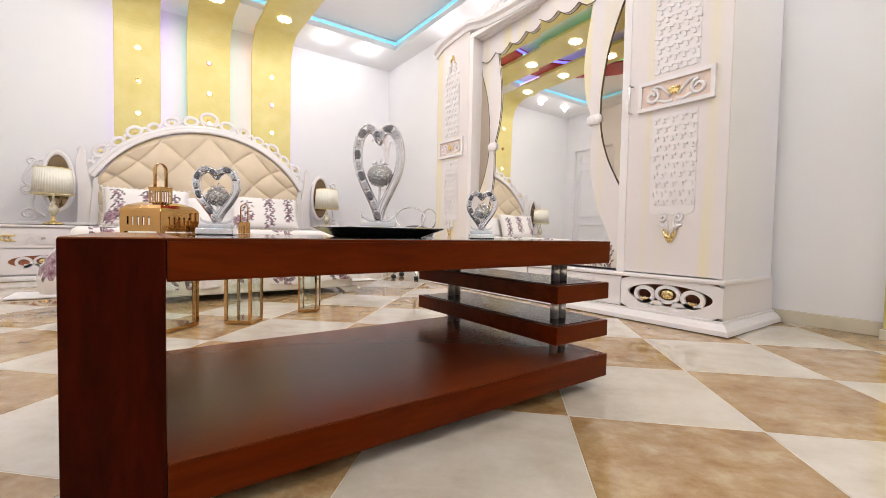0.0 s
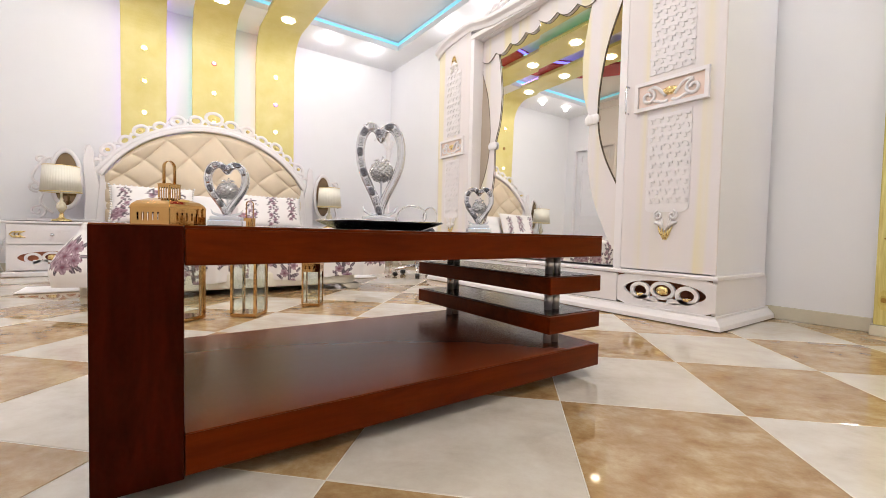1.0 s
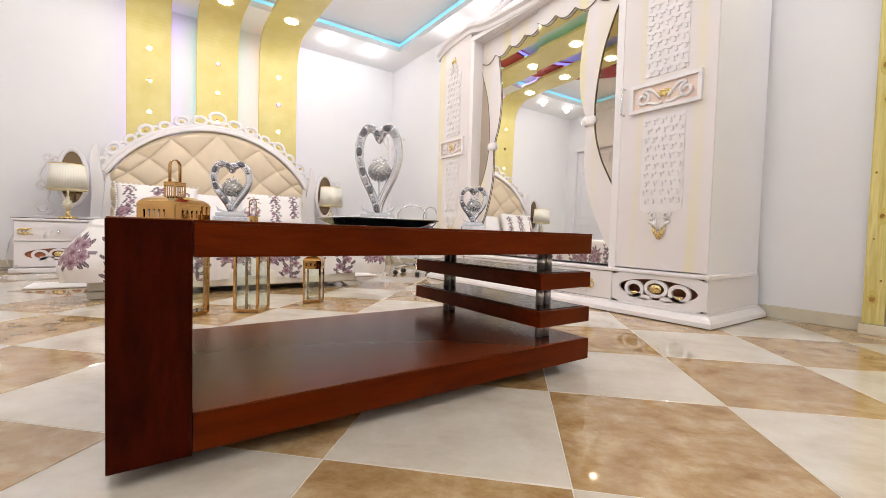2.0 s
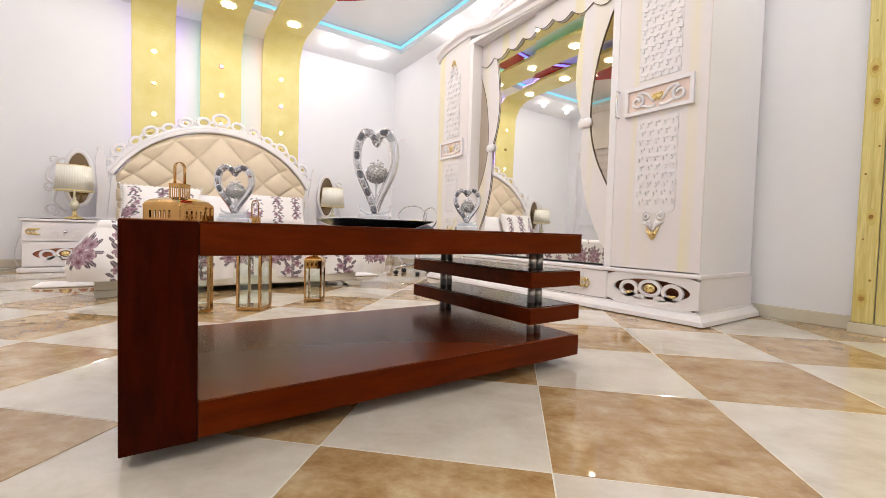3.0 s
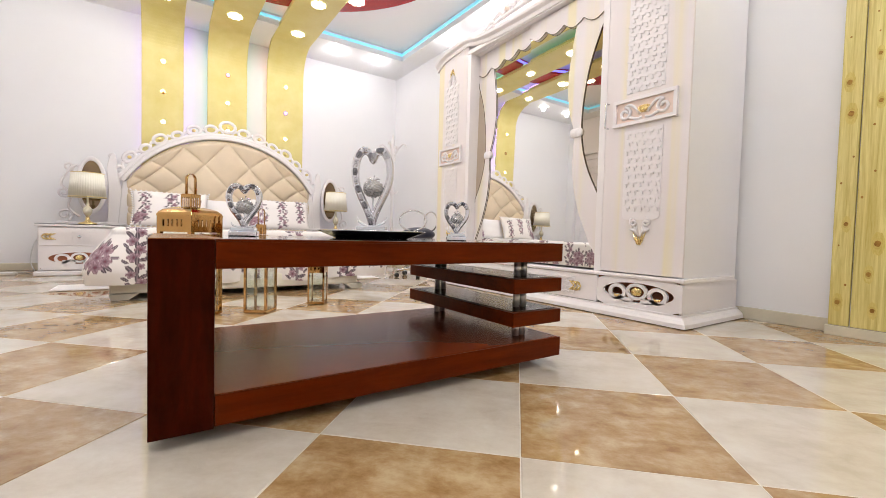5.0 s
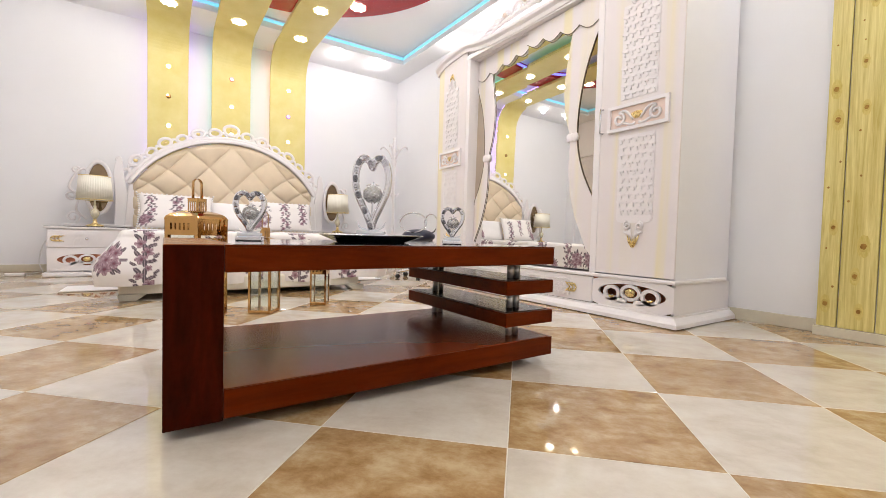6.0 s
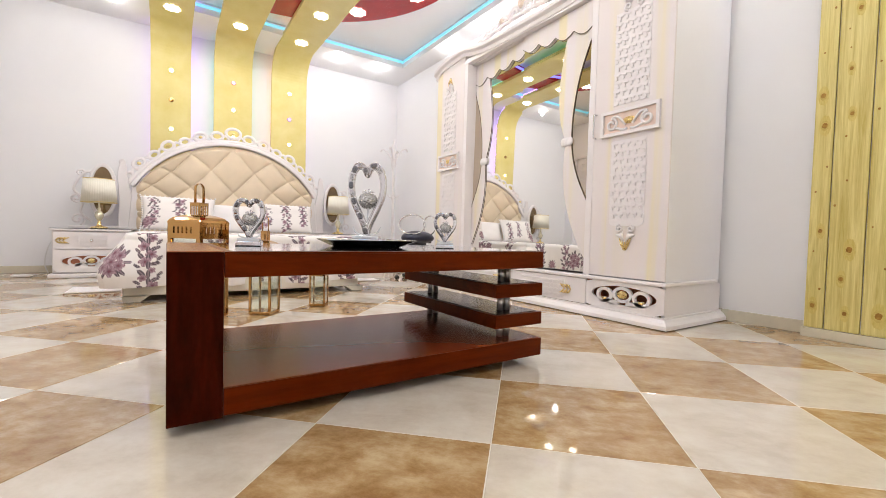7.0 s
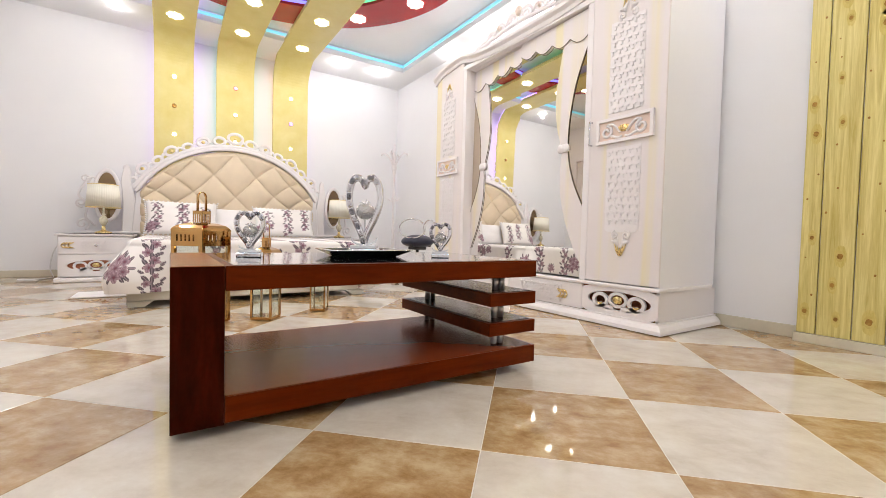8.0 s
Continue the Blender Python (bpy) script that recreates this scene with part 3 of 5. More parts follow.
def smooth_line(keys, n=8):
    """Catmull-Rom through (p, q) keys."""
    out = []
    k = [keys[0]] + list(keys) + [keys[-1]]
    for i in range(1, len(k) - 2):
        p0, p1, p2, p3 = (Vector(q) for q in k[i - 1:i + 3])
        for j in range(n):
            t = j / n
            v = 0.5 * (2 * p1 + (p2 - p0) * t + (2 * p0 - 5 * p1 + 4 * p2 - p3) * t * t + (3 * p1 - p0 - 3 * p2 + p3) * t ** 3)
            out.append((v.x, v.y))
    out.append(tuple(keys[-1]))
    return out


def sliding_door(w, y0, y1, outer_low, x, inset):
    """A mirror with a curtain-shaped overlay: scalloped valance, tied drape, crescent of bronze mirror at the outer edge."""
    s = 1 if outer_low else -1
    ye = y0 if outer_low else y1

    def hung(name, bm, *rest):      # the whole door hangs a little out of true
        for v in bm.verts:
            v.co.x += 0.037 * (v.co.y - (y0 + y1) / 2) + 0.013 * (v.co.z - 1.3)
        return part(name, bm, *rest)
    part_door = hung("mirror_door", prism([(y0, 0.30), (y1, 0.30), (y1, 2.29), (y0, 2.29)], x + 0.012, x + 0.024, "x"), M_LACQ_DULL, w, "sliding door with a mirror and curtain-shaped overlay")
    hung("mirror", prism([(y0 + 0.002, 0.302), (y1 - 0.002, 0.302), (y1 - 0.002, 2.288), (y0 + 0.002, 2.288)], x + 0.008, x + 0.0118, "x"), M_MIRROR, part_door, "silvered mirror glass")
    inner = smooth_line([(0.235, 2.20), (0.285, 1.95), (0.315, 1.70), (0.295, 1.48), (0.238, 1.29), (0.240, 1.18), (0.240, 1.02), (0.215, 0.86), (0.165, 0.70), (0.10, 0.56), (0.05, 0.46)])
    inner = [(max(0.004, p - inset), q) for p, q in inner] + [(0.004, 0.40), (0.0, 0.40)]
    slit = smooth_line([(0.0, 0.82), (0.045, 0.90), (0.105, 1.02), (0.155, 1.18), (0.172, 1.35), (0.160, 1.54), (0.118, 1.76), (0.046, 1.955), (0.0, 2.05)])
    slit = [(max(0.0, p - inset), q) for p, q in slit if p - inset > -0.02]
    outline = [(0.0, 2.20), (0.235 - inset, 2.20)] + inner[1:] + slit
    hung("drape", prism([(ye + s * p, q) for p, q in outline], x, x + 0.008, "x"), M_LAM, part_door, "cream curtain-shaped overlay")
    hung("crescent_mirror", prism([(ye + s * (p + 0.002), q) for p, q in slit] + [(ye + s * 0.001, slit[-1][1] + 0.01), (ye + s * 0.001, slit[0][1] - 0.01)], x + 0.0045, x + 0.0075, "x"), M_SLIT, part_door, "bronze-tinted crescent mirror")
    edge = bmesh.new()
    join(edge, ribbon([(x + 0.001, ye + s * p, q) for p, q in slit], 0.005, 0.006, (1, 0, 0)))
    if inset:
        join(edge, ribbon([(x + 0.001, ye + s * p, q) for p, q in inner[:-2]], 0.0022, 0.006, (1, 0, 0)))
    hung("drape_edge", edge, M_BROWNEDGE, part_door, "dark bevelled edge")
    # tie
    tie = bmesh.new()
    for u in (0.185 - inset, 0.215 - inset, 0.245 - inset):
        bmesh.ops.create_uvsphere(tie, u_segments=12, v_segments=8, radius=0.03, matrix=Matrix.Translation((x - 0.004, ye + s * u, 1.29)) @ Matrix.Diagonal((0.45, 1, 1.2, 1)))
    hung("tie", tie, M_LACQ, part_door, "white carved tie band", True)
    # valance with scallops
    n = 4
    bot = []
    for i in range(n):
        pa, pb = y0 + (y1 - y0) * i / n, y0 + (y1 - y0) * (i + 1) / n
        for j in range(7):
            f = j / 6
            p = pa + (pb - pa) * f
            mid = 1 - abs(p - 1.88) / 0.78
            bot.append((p, 2.10 + 0.085 * mid - 0.045 * math.sin(math.pi * f)))
    hung("valance", prism([(y1, 2.289), (y0, 2.289)] + bot, x - 0.006, x + 0.0078, "x"), M_LAM, part_door, "scalloped cream valance")
    hung("valance_edge", ribbon([(x - 0.007, p, q) for p, q in bot], 0.005, 0.004, (1, 0, 0)), M_BROWNEDGE, part_door)


M_BROWNEDGE = basic("dark_bronze_edge", (0.15, 0.11, 0.07), 0.25, 0.6, vary=0.1)


def wardrobe():
    w = thing("wardrobe", "large white carved wardrobe with mirrored sliding doors and gilded details", "wardrobe", (2.2, 1.87, 0))
    # carcass: two ends, back, top, dividers
    part("side_panel", box(WF + 0.012, 2.545, WY0, WY0 + 0.03, 0.28, 2.33, 0.004), M_LACQ_DULL, w)
    part("side_panel", box(WF + 0.022, 2.545, WY1 - 0.03, WY1, 0.28, 2.33, 0.004), M_LACQ_DULL, w)
    part("back_panel", box(2.52, 2.545, WY0 + 0.031, WY1 - 0.031, 0.28, 2.33), M_LACQ_DULL, w)
    part("top_panel", box(WF + 0.06, 2.545, WY0 + 0.031, WY1 - 0.031, 2.34, 2.37), M_LACQ_DULL, w)
    for y0, y1 in ((1.099, 1.15), (2.641, 2.691)):
        part("divider", box(WF + 0.001, 2.51, y0, y1, 0.28, 2.31, 0.002), M_LACQ, w)
    carved_door(w, WY0 + 0.001, 1.098, False, True)
    carved_door(w, 2.692, WY1 - 0.001, True, False)
    sliding_door(w, 1.151, 1.905, True, 1.872, 0.0)
    sliding_door(w, 1.885, 2.640, False, 1.925, 0.030)
    # header and cornice
    part("header", box(WF - 0.004, WF + 0.055, 1.098, 2.692, 2.295, 2.335, 0.004), M_LACQ, w)
    part("door_track", box(WF + 0.056, 1.955, 1.151, 2.640, 2.291, 2.333, 0.002), M_LACQ, w)
    prof = [(0.0, 0.0), (0.012, 0.0), (0.02, 0.03), (0.045, 0.05), (0.05, 0.075), (0.03, 0.085)]
    keys = [(WY0 - 0.02, 2.335), (0.66, 2.395), (0.9, 2.425), (1.05, 2.43), (1.2, 2.395), (1.4, 2.37), (1.87, 2.36), (2.34, 2.37), (2.54, 2.395), (2.68, 2.43), (2.83, 2.425), (3.08, 2.395), (WY1 + 0.02, 2.335)]
    line = smooth_line(keys, 5)
    bm = bmesh.new()
    rows = [[bm.verts.new((WF - dx, y, z - 0.055 + dz)) for dx, dz in prof] + [bm.verts.new((WF + 0.05, y, z + 0.03)), bm.verts.new((WF + 0.05, y, z - 0.055))] for y, z in line]
    n = len(rows[0])
    for a, b in zip(rows, rows[1:]):
        for j in range(n):
            bm.faces.new((a[j], a[(j + 1) % n], b[(j + 1) % n], b[j]))
    bm.faces.new(rows[0])
    bm.faces.new(rows[-1])
    bmesh.ops.recalc_face_normals(bm, faces=bm.faces)
    part("cornice", bm, M_LACQ, w, "white moulded cornice")
    # pierced crest
    crest = bmesh.new()
    x = WF - 0.01
    join(crest, ribbon([(x, y, z) for y, z in smooth_line([(1.22, 2.40), (1.5, 2.445), (1.87, 2.47), (2.24, 2.445), (2.52, 2.40)], 6)], 0.03, 0.022, (1, 0, 0)))
    for s in (-1, 1):
        for d, r in ((0.085, 0.080), (0.235, 0.068), (0.365, 0.058), (0.475, 0.046), (0.565, 0.036)):
            zc = 2.475 - 0.075 * (d / 0.6) ** 2
            yc = 1.87 + s * d
            hump = [(x, yc + r * math.cos(a), zc + 1.05 * r * math.sin(a)) for a in (math.pi * q / 14 for q in range(15))]
            join(crest, soften(ribbon(hump, [0.020 + 0.014 * math.sin(math.pi * q / 14) for q in range(15)], 0.022, (1, 0, 0)), 0.005, 1, 50))
            curl = [(x, p, q) for p, q in spiral(yc - s * r * 0.08, zc + r * 0.36, r * 0.60, r * 0.16, 1.2 * s, -math.pi / 2, 18)]
            join(crest, soften(ribbon(curl, r * 0.26, 0.020, (1, 0, 0)), 0.004, 1, 50))
            join(crest, ribbon([(x, yc + s * r * 0.9, zc - 0.03), (x, yc + s * r, zc + 0.012), (x, yc + s * r * 1.05, zc + 0.045)], [0.030, 0.022, 0.008], 0.019, (1, 0, 0)))
    part("crest", crest, M_LACQ, w, "white pierced scroll crest", True)
    for y, z, r in ((1.87, 2.555, 0.042), (1.62, 2.50, 0.022), (2.12, 2.50, 0.022)):
        bm = prism(oval(y, z, r * 0.8, r, 20), x - 0.024, x + 0.012, "x", 0.006)
        join(bm, tube([(x - 0.024, p, q) for p, q in oval(y, z, r * 0.45, r * 0.55, 14)], 0.005, 6, True))
        part("crest_rosette", bm, M_ROSE, w, "pale rose-gold rosette", True)
    # base with drawers
    part("base_top", box(WF - 0.032, 2.48, WY0 - 0.024, WY1 + 0.024, 0.2615, 0.286, 0.006), M_LACQ, w)
    xb = WF - 0.022
    part("base_side", box(xb + 0.0205, 2.545, WY0 - 0.012, WY0 + 0.012, 0.072, 0.261, 0.002), M_LACQ, w)
    part("base_side", box(xb + 0.0205, 2.545, WY1 - 0.012, WY1 + 0.012, 0.072, 0.261, 0.002), M_LACQ, w)
    # dark sheet close behind the fronts stands in for the shaded hollow
    part("base_hollow_sheet", box(xb + 0.09, xb + 0.10, WY0 + 0.02, WY1 - 0.02, 0.08, 0.26), M_HOLLOW_SHADE, w)
    for yc in (0.815, 2.945):
        hw = 0.285 if yc < 1 else 0.267
        n = 48
        outl = []
        for i in range(n):
            a = 2 * math.pi * i / n
            c, sn = math.cos(a), math.sin(a)
            f = 1 / max(abs(c) / hw, abs(sn) / 0.094)
            outl.append((yc + c * f, 0.167 + sn * f))
        front = part("drawer_front", ring_plate(outl, oval(yc, 0.172, hw * 0.83, 0.062, n), xb, xb + 0.02), M_LACQ, w, "white drawer front with an oval cut-out")
        scr = bmesh.new()
        for s in (-1, 1):
            join(scr, ribbon([(xb + 0.010, p, q) for p, q in oval(yc + s * 0.135, 0.165, 0.052, 0.042, 24)], 0.022, 0.02, (1, 0, 0), True))
        join(scr, ribbon([(xb + 0.010, p, q) for p, q in oval(yc, 0.178, 0.062, 0.044, 24)], 0.02, 0.02, (1, 0, 0), True))
        for s in (-1, 1):
            join(scr, ribbon([(xb + 0.010, yc + s * (0.03 + 0.022 * i), 0.128 - 0.008 * math.sin(i * 0.9)) for i in range(6)], 0.03, 0.02, (1, 0, 0)))
        part("scroll", scr, M_LACQ, front)
        part("rosette", prism(oval(yc, 0.178, 0.035, 0.026, 20), xb - 0.006, xb + 0.016, "x", 0.006), M_GOLD, front, "gilded oval rosette", True)
        for s in (-1, 1):
            part("gilded_tip", tube([(xb + 0.004, yc + s * 0.135 - 0.022, 0.150), (xb, yc + s * 0.135 - 0.008, 0.140), (xb, yc + s * 0.135 + 0.008, 0.140), (xb + 0.004, yc + s * 0.135 + 0.022, 0.150)], [0.004, 0.009, 0.009, 0.004], 6), M_GOLD, front, "", True)
    for y0, y1 in ((1.104, 1.885), (1.893, 2.674)):
        front = part("drawer_front", box(xb, xb + 0.02, y0, y1, 0.076, 0.258, 0.004), M_LACQ, w, "white drawer front with basket-weave relief")
        yc = (y0 + y1) / 2
        part("relief_panel", lattice(yc - 0.20, yc + 0.25, 0.10, 0.235, xb, 10, 4), M_LACQ, front)
        bm = bmesh.new()
        for k in range(3):
            for s in (-1, 1):
                join(bm, tube([(xb - 0.003, y0 + 0.13 + 0.03 * k, 0.165), (xb - 0.009, y0 + 0.145 + 0.03 * k, 0.165 + s * 0.022), (xb - 0.003, y0 + 0.175 + 0.03 * k, 0.165 + s * 0.034)], [0.003, 0.010, 0.003], 6))
        part("gilded_leaf", bm, M_GOLD, front, "gilded leaf spray", True)
        part("knob", lathe([(0.004, 0), (0.014, 0.006), (0.016, 0.014), (0.008, 0.02)], 0, 0, 14), M_CHROME, front, "", True).matrix_basis = world_of(front).inverted() @ pose(xb, yc, 0.165, 0, -90, 0)
    # moulded foot
    prof = [(0.0, 0.074), (0.012, 0.074), (0.012, 0.062), (0.03, 0.05), (0.045, 0.03), (0.048, 0.006), (0.0, 0.006)]
    bm = bmesh.new()
    rows = []
    for px, py, dx, dy in ((2.545, WY0 - 0.012, 0, -1), (xb, WY0 - 0.012, -1, -1), (xb, WY1 + 0.012, -1, 1), (2.545, WY1 + 0.012, 0, 1)):
        rows.append([bm.verts.new((px + dx * o, py + dy * o, z)) for o, z in prof])
    for a, b in zip(rows, rows[1:]):
        for j in range(len(prof)):
            bm.faces.new((a[j], a[(j + 1) % len(prof)], b[(j + 1) % len(prof)], b[j]))
    bm.faces.new(rows[0])
    bm.faces.new(rows[-1])
    bmesh.ops.recalc_face_normals(bm, faces=bm.faces)
    part("plinth", bm, M_LACQ, w, "white moulded plinth")
    for y in (WY0, 1.87, WY1):
        part("foot", box(WF, WF + 0.04, y - 0.02, y + 0.02, 0, 0.0055), M_BLACK, w)


# ---- coffee table ----
TX0, TX1, TY0, TY1, TZ = -0.717, 0.648, 0.437, 1.215, 0.488


def coffee_table():
    t = thing("coffee_table", "mahogany coffee table with black glass top and stepped side shelves", "coffee table", (-0.03, 0.83, 0))
    lx = -0.586
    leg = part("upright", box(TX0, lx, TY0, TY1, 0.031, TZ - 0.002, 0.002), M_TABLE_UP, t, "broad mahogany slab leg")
    # thin sheet added on the slab to carry that painted reflection
    part("cap", box(TX0 + 0.0015, lx - 0.0015, TY0 + 0.0015, TY1 - 0.0015, TZ - 0.0021, TZ, 0.0005), M_CAP_SHEEN, leg, "mahogany cap with its reflected sheen painted orange-brown")
    top = part("top", box(lx + 0.001, TX1, TY0 + 0.001, TY1 - 0.001, 0.4155, TZ - 0.006, 0.003), M_TABLE, t)
    part("rim", ring_plate([(lx + 0.001, TY0 + 0.001), (TX1, TY0 + 0.001), (TX1, TY1 - 0.001), (lx + 0.001, TY1 - 0.001)],
                           [(lx + 0.02, TY0 + 0.022), (TX1 - 0.022, TY0 + 0.022), (TX1 - 0.022, TY1 - 0.022), (lx + 0.02, TY1 - 0.022)], TZ - 0.0062, TZ - 0.001, "z"), M_TABLE, top)
    part("glass_inset", box(lx + 0.022, TX1 - 0.024, TY0 + 0.024, TY1 - 0.024, TZ - 0.0058, TZ, 0.0015), M_BLACKGLASS, top, "black mirror-like glass")
    low = part("bottom_shelf", box(lx + 0.001, TX1 + 0.002, TY0 + 0.001, TY1 - 0.001, 0.036, 0.111, 0.002), M_TABLE, t, "wide mahogany shelf")
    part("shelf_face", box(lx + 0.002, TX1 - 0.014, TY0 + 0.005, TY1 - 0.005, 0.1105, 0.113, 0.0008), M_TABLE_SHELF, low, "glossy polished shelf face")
    for z0 in (0.297, 0.172):
        s = part("step_shelf", box(0.387, TX1, TY0 + 0.001, TY1 - 0.001, z0, z0 + 0.054, 0.003), M_TABLE, t)
        part("glass_inset", box(0.405, TX1 - 0.018, TY0 + 0.018, TY1 - 0.018, z0 + 0.0535, z0 + 0.056, 0.001), M_SMOKED, s)
    for y in (TY0 + 0.10, TY1 - 0.10):
        for x in (0.495, 0.531):
            for z0, z1 in ((0.1132, 0.1718), (0.2283, 0.2968), (0.3533, 0.4153)):
                part("post", lathe([(0.0145, 0), (0.0145, z1 - z0)], x, y, 20, z0), M_POST, t, "chrome tube spacer", True)
    for x in (TX0 + 0.08, TX1 - 0.16):
        for y in (TY0 + 0.22, TY1 - 0.12):
            part("foot", lathe([(0.024, 0), (0.026, 0.004), (0.024, 0.0305 if x < 0 else 0.0355)], x, y, 16), M_BLACK, t, "black hidden foot", True)


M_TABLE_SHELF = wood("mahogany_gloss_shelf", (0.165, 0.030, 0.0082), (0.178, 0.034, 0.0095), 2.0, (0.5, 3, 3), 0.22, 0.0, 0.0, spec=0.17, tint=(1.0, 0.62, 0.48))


def heart_line(w, h, n=56):
    """Heart outline in (p, q), tip at the origin, width w, height h."""
    pts = []
    for i in range(n):
        a = 2 * math.pi * i / n
        p = math.sin(a) ** 3
        q = (13 * math.cos(a) - 5 * math.cos(2 * a) - 2 * math.cos(3 * a) - math.cos(4 * a)) / 16
        near = min(a, 2 * math.pi - a)
        q += 0.19 * math.exp(-(near / 0.5) ** 2)     # a shallow cleft
        pts.append((p * w / 2, (q + 1.0625) / 1.80 * h * 0.99))
    return pts


def heart_ornament(x, y, z, w, h, turn, foot, label):
    o = thing("heart_ornament", label, "ornament", (0, 0, 0), "silver heart ornaments")
    line = heart_line(w, h)
    z0 = foot
    band = w * 0.17
    part("heart_band", soften(ribbon([(p, 0, z0 + q) for p, q in line], band * 1.1, band * 1.3, (0, 1, 0), True), band * 0.14, 1, 50), M_SILVER, o, "polished silver heart-shaped band", True)
    # bright rims, a darker channel between them and jewel chips in it
    for g in (1.10, 0.85):
        part("rim", tube([(p * g, -band * 0.62, z0 + (q - h * 0.52) * (1 + (g - 1) * 0.75) + h * 0.52) for p, q in line], band * 0.13, 8, True), M_SILVER, o, "polished silver rim", True)
    run = [0.0]
    for (p, q), (p2, q2) in zip(line, line[1:] + line[:1]):
        run.append(run[-1] + math.hypot(p2 - p, q2 - q))
    m = int(run[-1] / (band * 1.45))
    for i in range(m):
        want = run[-1] * (i + 0.5) / m
        k = max(n for n in range(len(line)) if run[n] <= want)
        if 0.20 < k / len(line) < 0.49:
            continue
        f = (want - run[k]) / (run[k + 1] - run[k])
        (p, q), (p2, q2) = line[k], line[(k + 1) % len(line)]
        a = math.atan2(q2 - q, p2 - p)
        one = bmesh.new()
        rows = []
        for size, up in ((1.0, 0.0), (0.96, 0.5), (0.70, 0.62), (0.60, 0.40), (0.42, 0.42), (0.25, 0.9)):
            rows.append([one.verts.new((band * 0.66 * size * abs(math.cos(e)) ** 0.7 * math.copysign(1, math.cos(e)), -0.006 * up, band * 0.42 * size * abs(math.sin(e)) ** 0.7 * math.copysign(1, math.sin(e)))) for e in (2 * math.pi * (n + 0.5) / 12 for n in range(12))])
        for r0, r1 in zip(rows, rows[1:]):
            for n in range(12):
                one.faces.new((r0[n], r0[(n + 1) % 12], r1[(n + 1) % 12], r1[n]))
        one.faces.new(rows[-1])
        bmesh.ops.recalc_face_normals(one, faces=one.faces)
        one.transform(Matrix.Translation(((p + (p2 - p) * f) * 0.965, -band * 0.655, z0 + q + (q2 - q) * f)) @ Matrix.Rotation(-a, 4, "Y"))
        part("mosaic_chip", one, M_DARKTILE if i % 2 == 1 else M_CHIP, o, "faceted mirror chip")
    # studded apple
    r = w * 0.27
    c = Vector((w * 0.02, 0, z0 + h * 0.50))
    bm = bmesh.new()
    bmesh.ops.create_uvsphere(bm, u_segments=24, v_segments=14, radius=r)
    for v in bm.verts:
        d = v.co.normalized()
        v.co *= 1 - 0.22 * max(0, d.z) ** 6 - 0.1 * max(0, -d.z) ** 6
        v.co.z *= 0.9
    rnd = random.Random(7)
    for i in range(120):
        zz = 1 - 2 * (i + 0.5) / 120
        ph = i * 2.39996
        rr = math.sqrt(1 - zz * zz)
        d = Vector((rr * math.cos(ph), rr * math.sin(ph), zz * 0.9))
        bmesh.ops.create_icosphere(bm, subdivisions=1, radius=r * 0.12, matrix=Matrix.Translation(d * r * (1 - 0.15 * max(0, zz) ** 6)))
    bmesh.ops.translate(bm, verts=bm.verts, vec=c)
    part("apple", bm, M_GLITTER, o, "glittering studded silver apple")
    bm = tube([c + Vector((0, 0, r * 0.6)), c + Vector((0, 0, r * 1.0)), c + Vector((r * 0.12, 0, r * 1.35))], [r * 0.05, r * 0.06, r * 0.09], 6)
    for s in (-1, 1):
        join(bm, tube([c + Vector((0, 0, r * 0.7)), c + Vector((s * r * 0.35, 0, r * 1.05)), c + Vector((s * r * 0.7, 0, r * 0.95))], [r * 0.04, r * 0.14, r * 0.03], 6))
    part("stem", bm, M_SILVER, o, "", True)
    part("support", tube([(0, 0, z0 + h * 0.02), (w * 0.02, 0, z0 + h * 0.50 - r * 0.8)], [r * 0.07, r * 0.10], 8), M_CRYSTAL, o, "clear support", True)
    # foot
    d = w * 0.30
    part("foot", box(-w * 0.46, w * 0.46, -d, d, 0.0, foot * 0.62, foot * 0.12), M_SILVER, o, "silver block foot")
    part("foot_plate", box(-w * 0.40, w * 0.40, -d * 0.85, d * 0.85, foot * 0.625, foot * 0.95, foot * 0.08), M_CRYSTAL, o, "pale crystal plinth")
    sw = bmesh.new()
    for s in (-1, 1):
        join(sw, tube([(s * w * 0.05, -d * 0.2, foot), (s * w * 0.22, -d * 0.3, foot + h * 0.015), (s * w * 0.36, -d * 0.2, foot + h * 0.05), (s * w * 0.42, 0, foot + h * 0.12)], [w * 0.02, w * 0.035, w * 0.03, w * 0.008], 8))
    part("swirl", sw, M_CRYSTAL, o, "", True)
    o.matrix_basis = pose(x, y, z, 0, 0, turn)
    return o


